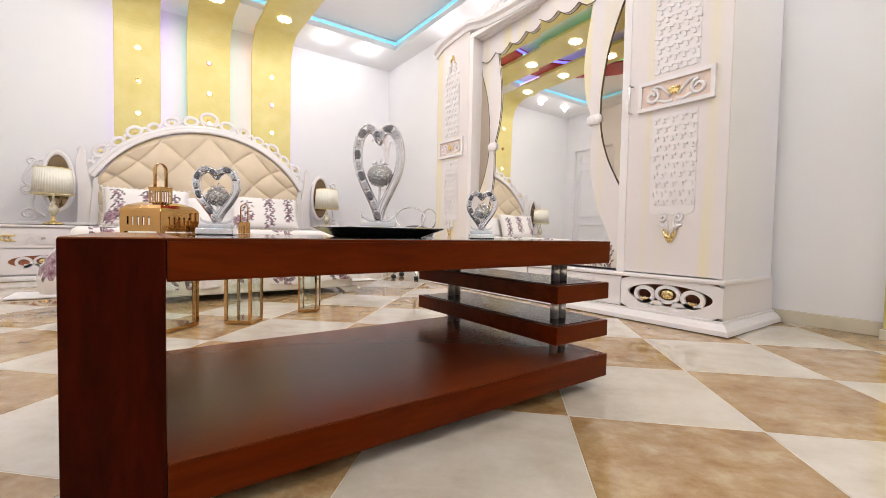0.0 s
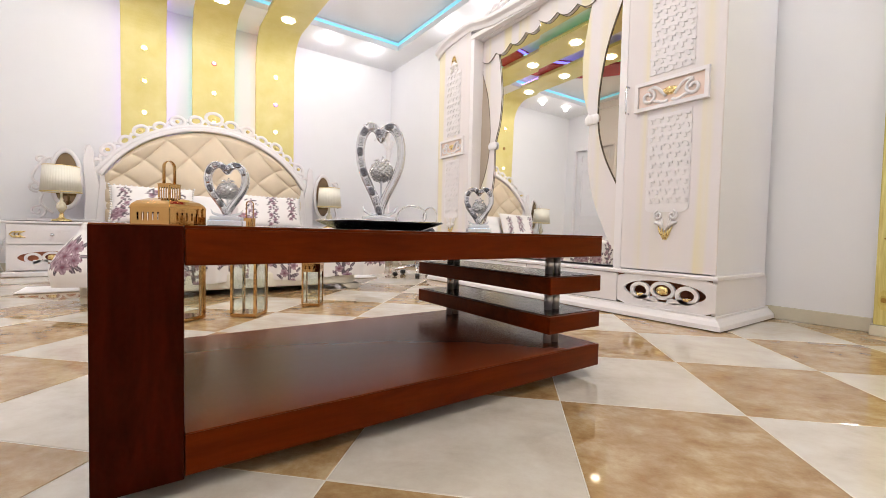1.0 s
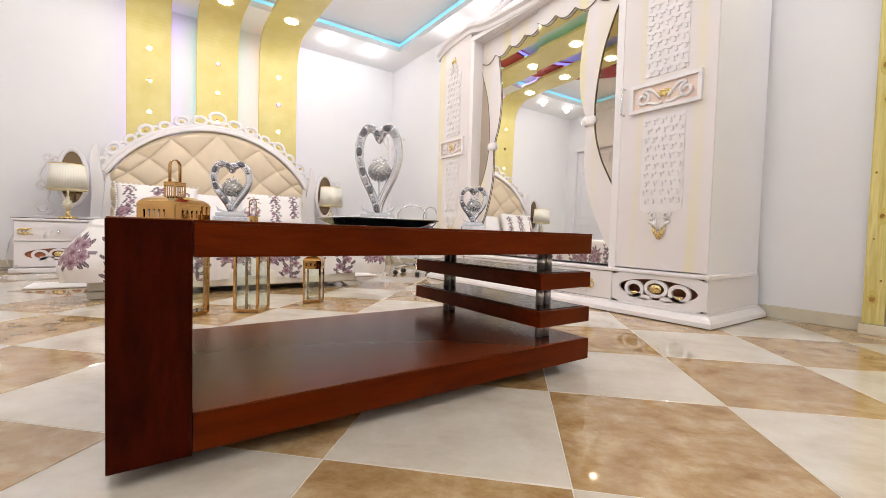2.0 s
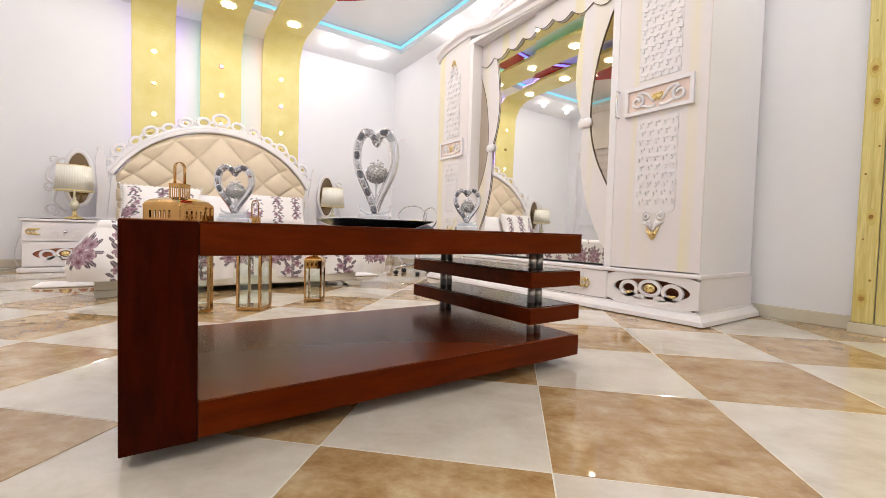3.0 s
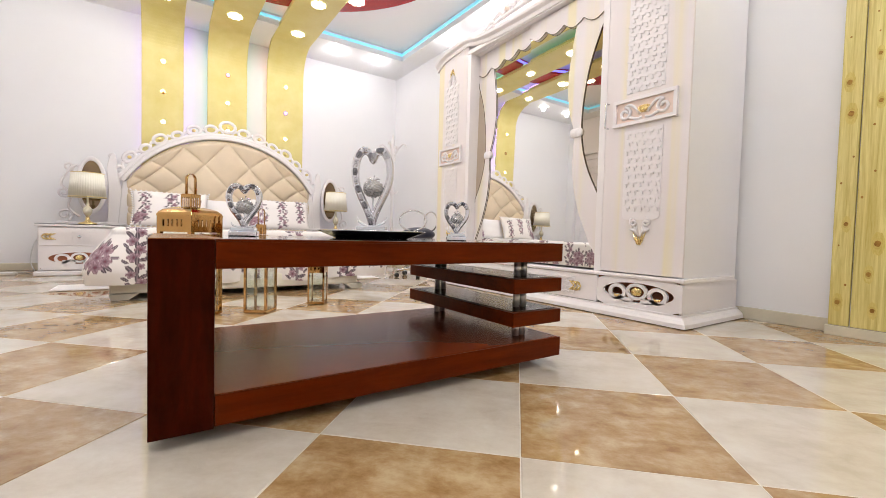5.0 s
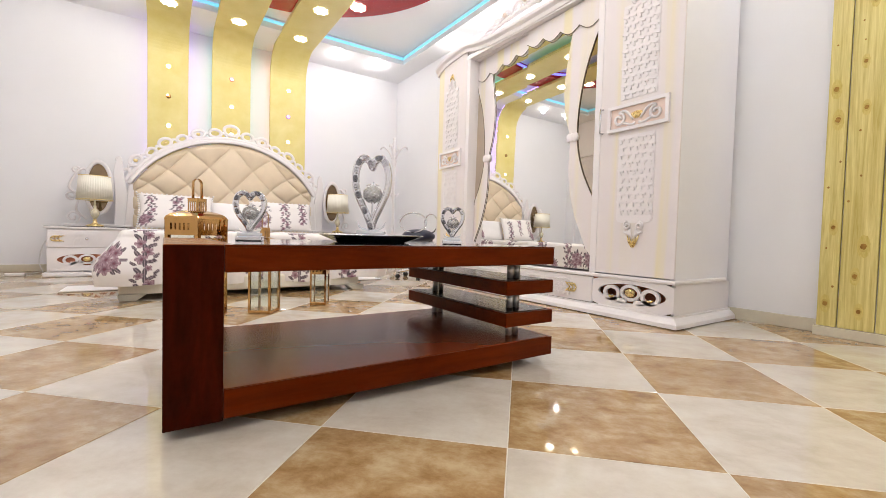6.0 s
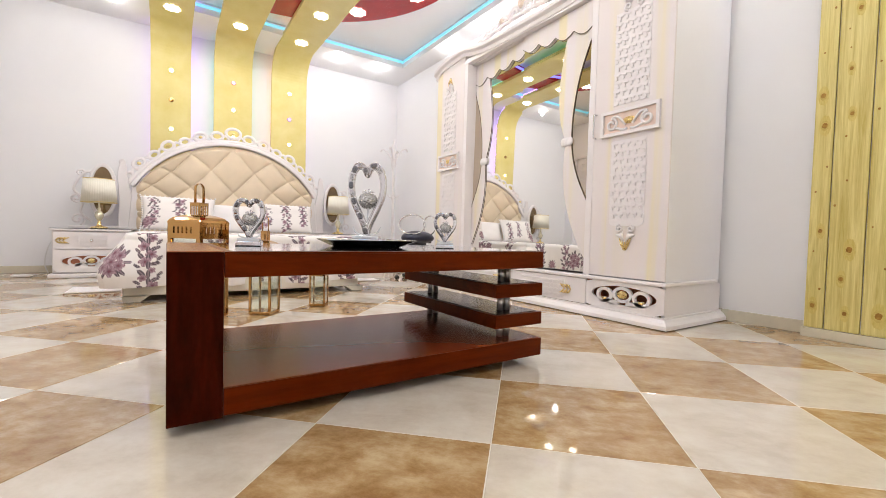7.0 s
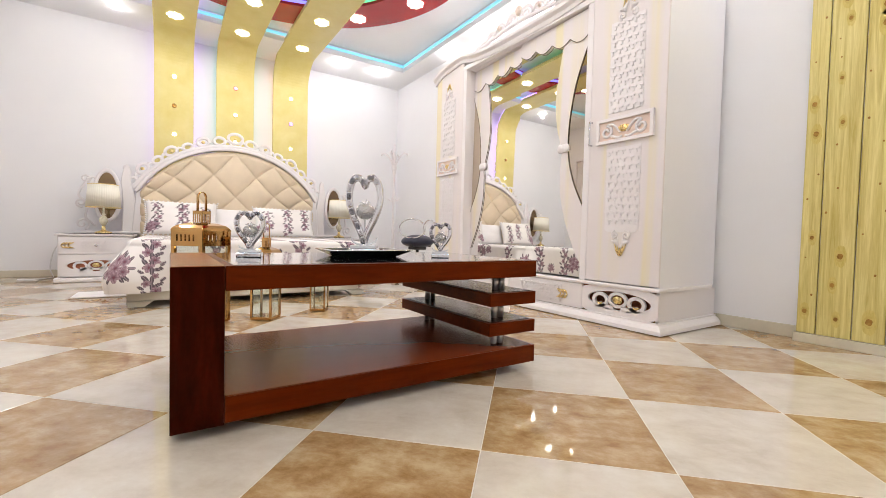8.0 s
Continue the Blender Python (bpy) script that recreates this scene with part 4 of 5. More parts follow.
def tray(x, y, z):
    """Black rectangular tray with flared sides and a bright rim."""
    t = thing("serving_tray", "black lacquer tray with silver rim on the glass table top", "tray", (0, 0, 0))
    a, b = 0.125, 0.082
    bm = bmesh.new()
    levels = [(a, b, 0.0), (a + 0.01, b + 0.01, 0.004), (a + 0.052, b + 0.052, 0.026), (a + 0.055, b + 0.055, 0.029), (a + 0.05, b + 0.05, 0.029), (a + 0.006, b + 0.006, 0.008)]
    rows = []
    for p, q, h in levels:
        c = 0.02
        rows.append([bm.verts.new(v) for v in ((-p + c, -q, h), (p - c, -q, h), (p, -q + c, h), (p, q - c, h), (p - c, q, h), (-p + c, q, h), (-p, q - c, h), (-p, -q + c, h))])
    for r, s in zip(rows, rows[1:]):
        for j in range(8):
            bm.faces.new((r[j], r[(j + 1) % 8], s[(j + 1) % 8], s[j]))
    bm.faces.new(rows[0])
    bm.faces.new(rows[-1])
    bmesh.ops.recalc_face_normals(bm, faces=bm.faces)
    part("dish", bm, M_BLACKTRAY, t)
    p, q, h, c = a + 0.054, b + 0.054, 0.0295, 0.02
    part("rim", tube([(-p + c, -q, h), (p - c, -q, h), (p, -q + c, h), (p, q - c, h), (p - c, q, h), (-p + c, q, h), (-p, q - c, h), (-p, -q + c, h)], 0.0028, 6, True), M_CHROME, t, "silver rim", True)
    t.matrix_basis = pose(x, y, z)


def lantern(x, y, turn, side, body, roof, cap, handle, n_slots):
    """Square brass-framed glass lantern: posts, glass, slotted frieze, hipped roof, slotted cap, ring handle."""
    l = thing("lantern", "polished brass and glass lantern standing on the tiled floor", "lantern", (0, 0, 0), "lanterns behind the coffee table")
    h = side / 2
    e = side * 0.05
    part("base_plate", box(-h, h, -h, h, 0.004, 0.022, 0.002), M_BRASS, l)
    for sx in (-1, 1):
        for sy in (-1, 1):
            part("post", box(sx * (h - e) - e, sx * (h - e) + e, sy * (h - e) - e, sy * (h - e) + e, 0.0225, body, 0.001), M_BRASS, l)
            part("foot", lathe([(e * 1.2, 0), (e * 1.2, 0.004)], sx * (h - e * 1.5), sy * (h - e * 1.5), 10), M_BRASS, l)
    g = h - 2 * e
    for k in range(4):
        bm = box(-g + 0.001, g - 0.001, -h + e - 0.0015, -h + e + 0.0015, 0.023, body - 0.001)
        bm.transform(Matrix.Rotation(k * math.pi / 2, 4, "Z"))
        pane = part("pane", bm, M_LANTGLASS, l, "clear glass pane")
        pane.visible_shadow = False
    f = roof - body
    # frieze with slots cut through
    for k in range(4):
        bm = bmesh.new()
        wdt = side / (2 * n_slots + 1)
        z0, z1 = body + f * 0.22, body + f * 0.50
        o = 0.003
        join(bm, box(-h, h, -h, -h + o, body, z0))
        join(bm, box(-h, h, -h, -h + o, z1, body + f * 0.66))
        for i in range(n_slots + 1):
            a = -h if i == 0 else -h + side * (0.2 + 0.6 * (i - 0.80) / (n_slots - 0.4) * 1.0)
            b = h if i == n_slots else -h + side * (0.2 + 0.6 * (i - 0.20) / (n_slots - 0.4))
            if b > a:
                join(bm, box(a, b, -h, -h + o, z0, z1))
        bm.transform(Matrix.Rotation(k * math.pi / 2, 4, "Z"))
        part("frieze", bm, M_BRASS, l, "slotted brass frieze")
    c = side * 0.150
    bm = bmesh.new()
    rows = [[bm.verts.new((sx * r, sy * r, z)) for sx, sy in ((-1, -1), (1, -1), (1, 1), (-1, 1))] for r, z in ((h * 1.02, body + f * 0.66), (h * 1.02, body + f * 0.70), (h * 0.97, body + f * 0.80), (h * 0.84, body + f * 0.91), (h * 0.64, body + f * 0.98), (c * 1.15, roof + 0.006), (c * 1.15, roof))]
    for a, b in zip(rows, rows[1:]):
        for j in range(4):
            bm.faces.new((a[j], a[(j + 1) % 4], b[(j + 1) % 4], b[j]))
    bmesh.ops.recalc_face_normals(bm, faces=bm.faces)
    part("roof", soften(bm, 0.002, 1, 30), M_BRASS, l)
    for k in range(4):
        comb = [(c, cap), (-c, cap)]
        for i in range(5):
            a, b = -c + 2 * c * i / 5 + (0.0 if i == 0 else c * 0.1), -c + 2 * c * (i + 1) / 5 - (0.0 if i == 4 else c * 0.1)
            comb += [(a, cap - 0.016), (a, roof + 0.007), (b, roof + 0.007), (b, cap - 0.016)]
        bm = prism(comb, -c, -c + 0.002, "y")
        bm.transform(Matrix.Rotation(k * math.pi / 2, 4, "Z"))
        part("cap_side", bm, M_BRASS, l)
    part("cap_top", box(-c * 1.05, c * 1.05, -c * 1.05, c * 1.05, cap, cap + 0.004, 0.001), M_BRASS, l)
    hh = handle - cap
    r = min(c * 0.92, hh * 0.42)
    pts = [(-r, 0, cap + 0.004), (-r, 0, cap + hh - r)] + [(-r * math.cos(a), 0, cap + hh - r + r * math.sin(a)) for a in (math.pi * i / 12 for i in range(1, 12))] + [(r, 0, cap + hh - r), (r, 0, cap + 0.004)]
    part("handle", ribbon(pts, 0.003, c * 0.50, (0, 1, 0)), M_BRASS, l, "brass ring handle", True)
    l.matrix_basis = pose(x, y, 0, 0, 0, turn)


def stool(x, y):
    """Swivel stool: padded navy seat, two chrome hoops, column and castors."""
    s = thing("swivel_stool", "navy padded swivel stool with chrome hoop arms on castors", "stool", (0, 0, 0))
    bm = bmesh.new()
    bmesh.ops.create_uvsphere(bm, u_segments=32, v_segments=14, radius=1.0, matrix=Matrix.Diagonal((0.20, 0.20, 0.088, 1)))
    for v in bm.verts:
        v.co.z = v.co.z * (1.0 if v.co.z > 0 else 0.8) + 0.50
    part("seat", bm, M_NAVY, s, "round navy padded seat", True)
    for k, a0 in enumerate((200, -20)):
        cx, cy = 0.16 * math.cos(radians(a0)), 0.16 * math.sin(radians(a0))
        d = Vector((-math.sin(radians(a0)), math.cos(radians(a0)), 0))
        pts = [Vector((cx, cy, 0.66)) + d * 0.17 * math.cos(t) + Vector((0, 0, 0.115 * math.sin(t))) for t in (2 * math.pi * i / 28 for i in range(28))]
        part("hoop", tube(pts, 0.008, 8, True), M_CHROME, s, "chrome hoop arm", True)
        part("bracket", box(cx - 0.02, cx + 0.02, cy - 0.02, cy + 0.02, 0.44, 0.552, 0.004), M_BLACK, s)
    part("mechanism", box(-0.09, 0.09, -0.07, 0.07, 0.405, 0.442, 0.008), M_BLACK, s)
    part("column", lathe([(0.03, 0.10), (0.03, 0.25), (0.018, 0.26), (0.018, 0.404)], 0, 0, 16), M_CHROME, s, "chrome gas column", True)
    for k in range(5):
        a = radians(72 * k + 10)
        e = Vector((math.cos(a), math.sin(a), 0))
        part("spoke", tube([Vector((0, 0, 0.115)), e * 0.12 + Vector((0, 0, 0.105)), e * 0.25 + Vector((0, 0, 0.075))], [0.02, 0.017, 0.013], 8), M_CHROME, s, "", True)
        bm = lathe([(0.008, -0.022), (0.024, -0.022), (0.026, -0.012), (0.026, -0.004), (0.02, 0), (0.026, 0.004), (0.026, 0.012), (0.024, 0.022), (0.008, 0.022)], 0, 0, 16)
        bm.transform(Matrix.Translation(e * 0.25 + Vector((0, 0, 0.0265))) @ Matrix.Rotation(a, 4, "Z") @ Matrix.Rotation(math.pi / 2, 4, "X"))
        part("castor", bm, M_BLACK, s, "black twin-wheel castor", True)
        part("castor_stem", lathe([(0.006, 0), (0.006, 0.03)], e.x * 0.25, e.y * 0.25, 8, 0.052), M_CHROME, s)
    s.matrix_basis = pose(x, y, 0, 0, 0, 15)


# ---- bed ----
BX0, BX1, BY0, BY1 = -0.985, 0.925, 2.90, 5.30


def flower_print(u, v, flowers, base=(0.80, 0.76, 0.735)):
    """Colour of the print at (u, v) in metres: blossoms with petals, leaves and stems."""
    col = Vector(base)
    for cu, cv, r, kind in flowers:
        du = u - cu
        if du > 0.14 or du < -0.14:
            continue
        dv = v - cv
        d = math.hypot(du, dv)
        if d > r * 1.05:
            continue
        a = math.atan2(dv, du)
        if kind == 0:
            edge = r * (0.62 + 0.36 * abs(math.cos(2.5 * a + cu * 9)))
            if d < edge:
                f = d / edge
                tone = 0.5 + 0.5 * math.sin(a * 10 + f * 6)
                col = Vector((0.12, 0.042, 0.062)).lerp(Vector((0.47, 0.325, 0.375)), min(1.0, max(0.0, 1.15 * f * (0.55 + 0.6 * tone) - (0.5 if f > 0.86 else 0.0))))
                if f < 0.22:
                    col = Vector((0.17, 0.05, 0.08))
        else:
            ca, sa = math.cos(kind), math.sin(kind)
            p, q = du * ca + dv * sa, -du * sa + dv * ca
            if (p / r) ** 2 + (q / (r * 0.42)) ** 2 < 1:
                col = Vector((0.10, 0.075, 0.09)) if abs(q) > r * 0.06 else Vector((0.36, 0.28, 0.31))
    return col


def garland(u0, v0, v1, rnd, size=0.045):
    out = []
    v = v0
    k = 0
    while v < v1:
        s = 1 if k % 2 else -1
        out.append((u0 + s * size * 0.6 + rnd.uniform(-0.01, 0.01), v, size * rnd.uniform(0.6, 0.95), 0))
        out.append((u0 - s * size * 0.9, v + 0.015, size * 0.75, 0.6 * s + rnd.uniform(0.1, 0.5)))
        out.append((u0 + s * size * 1.5, v + 0.03, size * 0.6, -0.7 * s + 3.0))
        out.append((u0, v + 0.03, size * 0.7, math.pi / 2 + 0.01))
        v += size * rnd.uniform(1.25, 1.7)
        k += 1
    return out


def bouquet(u, v, size, rnd):
    out = []
    for k in range(11):
        a = 2 * math.pi * k / 11 + rnd.uniform(-0.2, 0.2)
        e = rnd.uniform(0.75, 1.05)
        out.append((u + math.cos(a) * size * e, v + math.sin(a) * size * 0.95 * e, size * rnd.uniform(0.22, 0.34), (a % math.pi) + 0.01))
    out += [(u + math.cos(a) * size * 0.58, v + math.sin(a) * size * 0.58, size * rnd.uniform(0.34, 0.44), 0) for a in (0.4, 1.4, 2.5, 3.5, 4.5, 5.5)] + [(u, v, size * 0.40, 0)]
    return out


def print_attr(ob, fn):
    me = ob.data
    at = me.color_attributes.new("print", "FLOAT_COLOR", "POINT")
    flat = []
    for v in me.vertices:
        c = fn(v.index)
        flat += [c[0], c[1], c[2], 1.0]
    at.data.foreach_set("color", flat)


def bedspread(bed_top=0.505, hem=0.102):
    """Floral cover: flat top, rolled edge, hanging sides with folds and flared corners."""
    rnd = random.Random(11)
    flowers = []
    per = [(BX0, BY1 - 0.05), (BX0, BY0), (BX1, BY0), (BX1, BY1 - 0.05)]
    left = per[0][1] - per[1][1]
    front = BX1 - BX0
    L = 2 * left + front
    for u in (left + 0.28, left + 0.72, left + 1.12, left + 1.55, 0.5, 1.1, 1.7, left + front + 0.5, left + front + 1.1):
        flowers += garland(u, 0.0, 0.52, rnd)
    for u in (left + 0.03, left + front - 0.03, left + 0.5 * front):
        flowers += bouquet(u, 0.25, 0.118, rnd)
    for u in (left + 0.5, left + 1.34, left + 1.75, 0.8, 1.4):
        flowers += bouquet(u, 0.30, 0.055, rnd)
    for k in range(11):
        flowers += bouquet(left + front + 0.95 + 0.125 * k, 0.10 + 0.03 * (k % 2), 0.060, rnd)
    topf = []
    for k in range(26):
        topf += bouquet(rnd.uniform(BX0, BX1), rnd.uniform(BY0, BY1), rnd.uniform(0.05, 0.09), rnd)
    for x in (BX0 + 0.28, BX0 + 0.72, BX0 + 1.12, BX0 + 1.55):
        topf += garland(x, BY0, BY0 + 1.5, rnd)
    # columns of the cloth, closer together where the corners flare
    us = [L * i / 900 for i in range(901)]
    for c in (left, left + front):
        us = [u for u in us if abs(u - c) > 0.2] + [c - 0.2 + 0.4 * i / 240 for i in range(241)]
    us.sort()
    nu, nv = len(us) - 1, 66
    verts, cols, faces = [], [], []
    r = 0.10
    for i in range(nu + 1):
        u = us[i]
        if u < left:
            x, y, nx, ny = BX0, per[0][1] - u, -1.0, 0.0
        elif u < left + front:
            x, y, nx, ny = BX0 + (u - left), BY0, 0.0, -1.0
        else:
            x, y, nx, ny = BX1, BY0 + (u - left - front), 1.0, 0.0
        dc = min(abs(u - left), abs(u - left - front))
        if dc < r:
            f = (1 - dc / r)
            first = abs(u - left) < abs(u - left - front)
            dx, dy = (-0.7071, -0.7071) if first else (0.7071, -0.7071)
            nx, ny = nx * (1 - f) + dx * f, ny * (1 - f) + dy * f
            k = math.hypot(nx, ny)
            nx, ny = nx / k, ny / k
            x -= (dx * 0.03) * f
            y -= (dy * 0.03) * f
        flare = 0.175 * math.exp(-(dc / 0.17) ** 2)
        for j in range(nv + 1):
            s = j / nv
            if s < 0.18:
                a = s / 0.18 * math.pi / 2
                o, z = -0.05 + 0.05 * math.sin(a), bed_top - 0.05 + 0.05 * math.cos(a)
            else:
                f = (s - 0.18) / 0.82
                o = flare * math.sin(min(1.0, f * 1.25) * math.pi / 2) * (1 - 0.35 * max(0.0, f - 0.75)) + (0.012 * math.sin(u * 21 + 1.3 * math.sin(u * 4)) + 0.008 * math.sin(u * 47)) * f
                z = bed_top - 0.05 - (bed_top - 0.05 - hem - 0.35 * flare * 0.4 + 0.012 * math.sin(u * 9)) * f
            verts.append((x + nx * o, y + ny * o, z))
            near = left if abs(u - left) < abs(u - left - front) else left + front
            cols.append(flower_print(u + math.copysign(min(dc, r) * 1.2, u - near), s * 0.45, flowers))
    for i in range(nu):
        for j in range(nv):
            a = i * (nv + 1) + j
            faces.append((a, a + 1, a + nv + 2, a + nv + 1))
    spread = thing("bedspread", "white bedspread printed with purple flowers, draped over the bed", "bedspread", ((BX0 + BX1) / 2, (BY0 + BY1) / 2, bed_top))

    def cloth(name, points, quads, tints):
        me = bpy.data.meshes.new(name)
        at = world_of(spread).inverted()
        me.from_pydata([at @ Vector(p) for p in points], [], quads)
        me.materials.append(M_PRINT)
        for f in me.polygons:
            f.use_smooth = True
        ob = new(name, me)
        ob.parent = spread
        print_attr(ob, lambda i: tints[i])
        tagged(ob)
    cloth("hanging_cloth", verts, faces, cols)
    verts, cols, faces = [], [], []
    mx, my = 150, 190
    for i in range(mx + 1):
        for j in range(my + 1):
            x = BX0 + 0.05 + (BX1 - BX0 - 0.10) * i / mx
            y = BY0 + 0.05 + (BY1 - BY0 - 0.12) * j / my
            verts.append((x, y, bed_top + 0.006 * noise.noise((x * 3, y * 3, 0)) * min(1, i / 8, (mx - i) / 8, j / 8)))
            cols.append(flower_print(x, y, topf))
    for i in range(mx):
        for j in range(my):
            a = i * (my + 1) + j
            faces.append((a, a + my + 1, a + my + 2, a + 1))
    cloth("top_cloth", verts, faces, cols)


def pillow(x, y, z, w, h, d, lean, turn, seed, pompoms, plain=False):
    rnd = random.Random(seed)
    fl = []
    if not plain:
        for u in (-0.3, 0.02, 0.3):
            fl += garland(u * w + rnd.uniform(-0.05, 0.05), -h / 2 + rnd.uniform(0, 0.1), h / 2 - rnd.uniform(0, 0.12), rnd, rnd.uniform(0.026, 0.036))
        fl += bouquet(-0.42 * w, -0.3 * h, 0.07, rnd)
    p = thing("cushion", "plump white pillow leaning on the headboard" if plain else "white cushion printed with purple flowers on the bed", "cushion", (0, 0, 0), "" if plain else "cushions on the bed")
    n = 46
    bm = bmesh.new()
    grid = {}
    cols = {}
    for side in (-1, 1):
        for i in range(n + 1):
            for j in range(n + 1):
                if side == 1 and (i in (0, n) or j in (0, n)):
                    grid[side, i, j] = grid[-1, i, j]
                    continue
                a, b = 2 * i / n - 1, 2 * j / n - 1
                pin = 1 - 0.07 * (1 - abs(a)) ** 0.5 * abs(b) ** 3
                pin2 = 1 - 0.07 * (1 - abs(b)) ** 0.5 * abs(a) ** 3
                t = d / 2 * ((1 - a ** 4) * (1 - b ** 4)) ** 0.5 * (1 + 0.08 * noise.noise((a * 2 + seed, b * 2, side)))
                grid[side, i, j] = bm.verts.new((a * w / 2 * pin2, side * t, b * h / 2 * pin))
                cols[len(cols)] = flower_print(a * w / 2, b * h / 2, fl)
    for side in (-1, 1):
        for i in range(n):
            for j in range(n):
                bm.faces.new((grid[side, i, j], grid[side, i + 1, j], grid[side, i + 1, j + 1], grid[side, i, j + 1]))
    bmesh.ops.recalc_face_normals(bm, faces=bm.faces)
    cover = part("cover", bm, M_CLOTHWHITE if plain else M_PRINT, p, "", True)
    if not plain:
        print_attr(cover, lambda i: cols[i])
    if pompoms:
        ball = bmesh.new()
        bmesh.ops.create_icosphere(ball, subdivisions=1, radius=0.012)
        first = part("pompom", ball, M_CLOTHWHITE, p, "", True)
        for k in range(64):
            f = 4 * k / 64
            e = f % 1 * 2 - 1
            a, b = ((e, -1), (1, e), (-e, 1), (-1, -e))[int(f)]
            ob = first if k == 0 else new("pompom", first.data)
            ob.parent = p
            ob.matrix_basis = Matrix.Translation((a * (w / 2 * (1 - 0.07 * (1 - abs(b)) ** 0.5 * abs(a) ** 3) + 0.007), 0, b * (h / 2 * (1 - 0.07 * (1 - abs(a)) ** 0.5 * abs(b) ** 3) + 0.007)))
    p.matrix_basis = pose(x, y, z, lean, 0, turn)


HBX, HBR, HBZ = 0.02, 1.21, 0.42     # headboard arc: centre and radius


def bed():
    b = thing("bed", "wide white bed with an arched cream tufted headboard", "bed", (-0.03, 4.1, 0))
    part("base", box(BX0 + 0.004, BX1 - 0.12, BY0 + 0.01, BY1, 0.045, 0.16, 0.012), M_CREAMBASE, b, "low cream bed base")
    part("mattress", box(BX0 + 0.03, BX1 - 0.03, BY0 + 0.05, BY1 - 0.02, 0.161, 0.485, 0.05), M_CLOTHWHITE, b)
    for x, s in ((BX0, 1), (BX1 - 0.07, -1)):
        for y in (BY0 - 0.005, BY1 - 0.16):
            part("leg", prism([(x + s * 0.012, 0.0), (x + s * 0.11, 0.0), (x + s * 0.17, 0.0445), (x, 0.0445)], y + 0.01, y + 0.15, "y", 0.003), M_CREAMBASE, b)
    # tufted headboard: diamonds pressed into a padded arch
    yf = 5.36
    bm = bmesh.new()
    nx, nz = 240, 150
    verts = {}
    R = 1.20
    for i in range(nx + 1):
        x = -1.045 + 2.09 * i / nx
        top = HBZ + math.sqrt(max(0.0, R * R - x * x)) - 0.0
        for j in range(nz + 1):
            z = 0.45 + (top - 0.45) * j / nz
            # the seams fan out: diamonds grow flatter towards the ends of the arch
            across = x / 0.275 * (1 + 0.27 * abs(x))
            up = 1 + (z - 1.31 + 0.17 * x * x) / (0.287 / (1 + 1.6 * x * x))
            u, v = across + up, across - up
            puff = (abs(math.sin(math.pi * u / 2)) * abs(math.sin(math.pi * v / 2))) ** 0.20
            edge = min(1.0, (nz - j) / 7, i / 6, (nx - i) / 6)
            verts[i, j] = bm.verts.new((HBX + x, yf - 0.058 * puff * max(0.15, edge) ** 0.6, z))
    for i in range(nx):
        for j in range(nz):
            bm.faces.new((verts[i, j], verts[i + 1, j], verts[i + 1, j + 1], verts[i, j + 1]))
    ring = [verts[i, 0] for i in range(nx + 1)] + [verts[nx, j] for j in range(1, nz + 1)] + [verts[i, nz] for i in range(nx - 1, -1, -1)] + [verts[0, j] for j in range(nz - 1, 0, -1)]
    back = [bm.verts.new((v.co.x, yf + 0.06, v.co.z)) for v in ring]
    for i in range(len(ring)):
        j = (i + 1) % len(ring)
        bm.faces.new((ring[i], back[i], back[j], ring[j]))
    bm.faces.new(back)
    bmesh.ops.recalc_face_normals(bm, faces=bm.faces)
    hb = part("headboard", bm, M_TUFT, b, "cream leatherette headboard with deep diamond tufts", True)
    part("headboard_frame", box(HBX - 1.10, HBX + 1.10, yf + 0.062, yf + 0.11, 0.0, 0.98, 0.01), M_LACQ, b)
    # arch band
    amax = math.asin(1.075 / 1.235)
    arc = [(HBX + 1.235 * math.sin(a), yf + 0.01, HBZ + 1.235 * math.cos(a)) for a in (-amax + 2 * amax * i / 48 for i in range(49))]
    part("arch", soften(ribbon(arc, 0.040, 0.125, (0, 1, 0)), 0.008, 2, 50), M_LACQ, b, "white lacquered arch", True)
    # pierced trim
    tr = bmesh.new()
    k = 15
    for i in range(k):
        a = -amax * 0.94 + 2 * amax * 0.94 * i / (k - 1)
        c = 1.325 + 0.02 * (i % 2) + 0.045 * math.exp(-(a / 0.16) ** 2)
        cx, cz = HBX + c * math.sin(a), HBZ + c * math.cos(a)
        r = 0.040 + 0.010 * (i % 2) + 0.015 * math.exp(-(a / 0.2) ** 2)
        pts = [(cx + r * 1.35 * math.cos(t) * math.cos(a) + r * math.sin(t) * math.sin(a), yf + 0.02, cz - r * 1.35 * math.cos(t) * math.sin(a) + r * math.sin(t) * math.cos(a)) for t in (2 * math.pi * q / 20 for q in range(20))]
        join(tr, soften(ribbon(pts, 0.036, 0.026, (0, 1, 0), True), 0.006, 1, 50))
        am = a + amax * 0.94 / (k - 1)
        if i < k - 1:
            join(tr, soften(ribbon([(HBX + rr * math.sin(am + o), yf + 0.021, HBZ + rr * math.cos(am + o)) for rr, o in ((1.28, -0.035), (1.335, -0.020), (1.352, 0.0), (1.335, 0.020), (1.28, 0.035))], [0.022, 0.030, 0.034, 0.030, 0.022], 0.024, (0, 1, 0)), 0.005, 1, 50))
    join(tr, soften(ribbon([(HBX + 1.280 * math.sin(a), yf + 0.019, HBZ + 1.280 * math.cos(a)) for a in (-amax + 2 * amax * i / 48 for i in range(49))], 0.044, 0.026, (0, 1, 0)), 0.006, 1, 50))
    part("pierced_trim", tr, M_LACQ, b, "white pierced scroll trim", True)
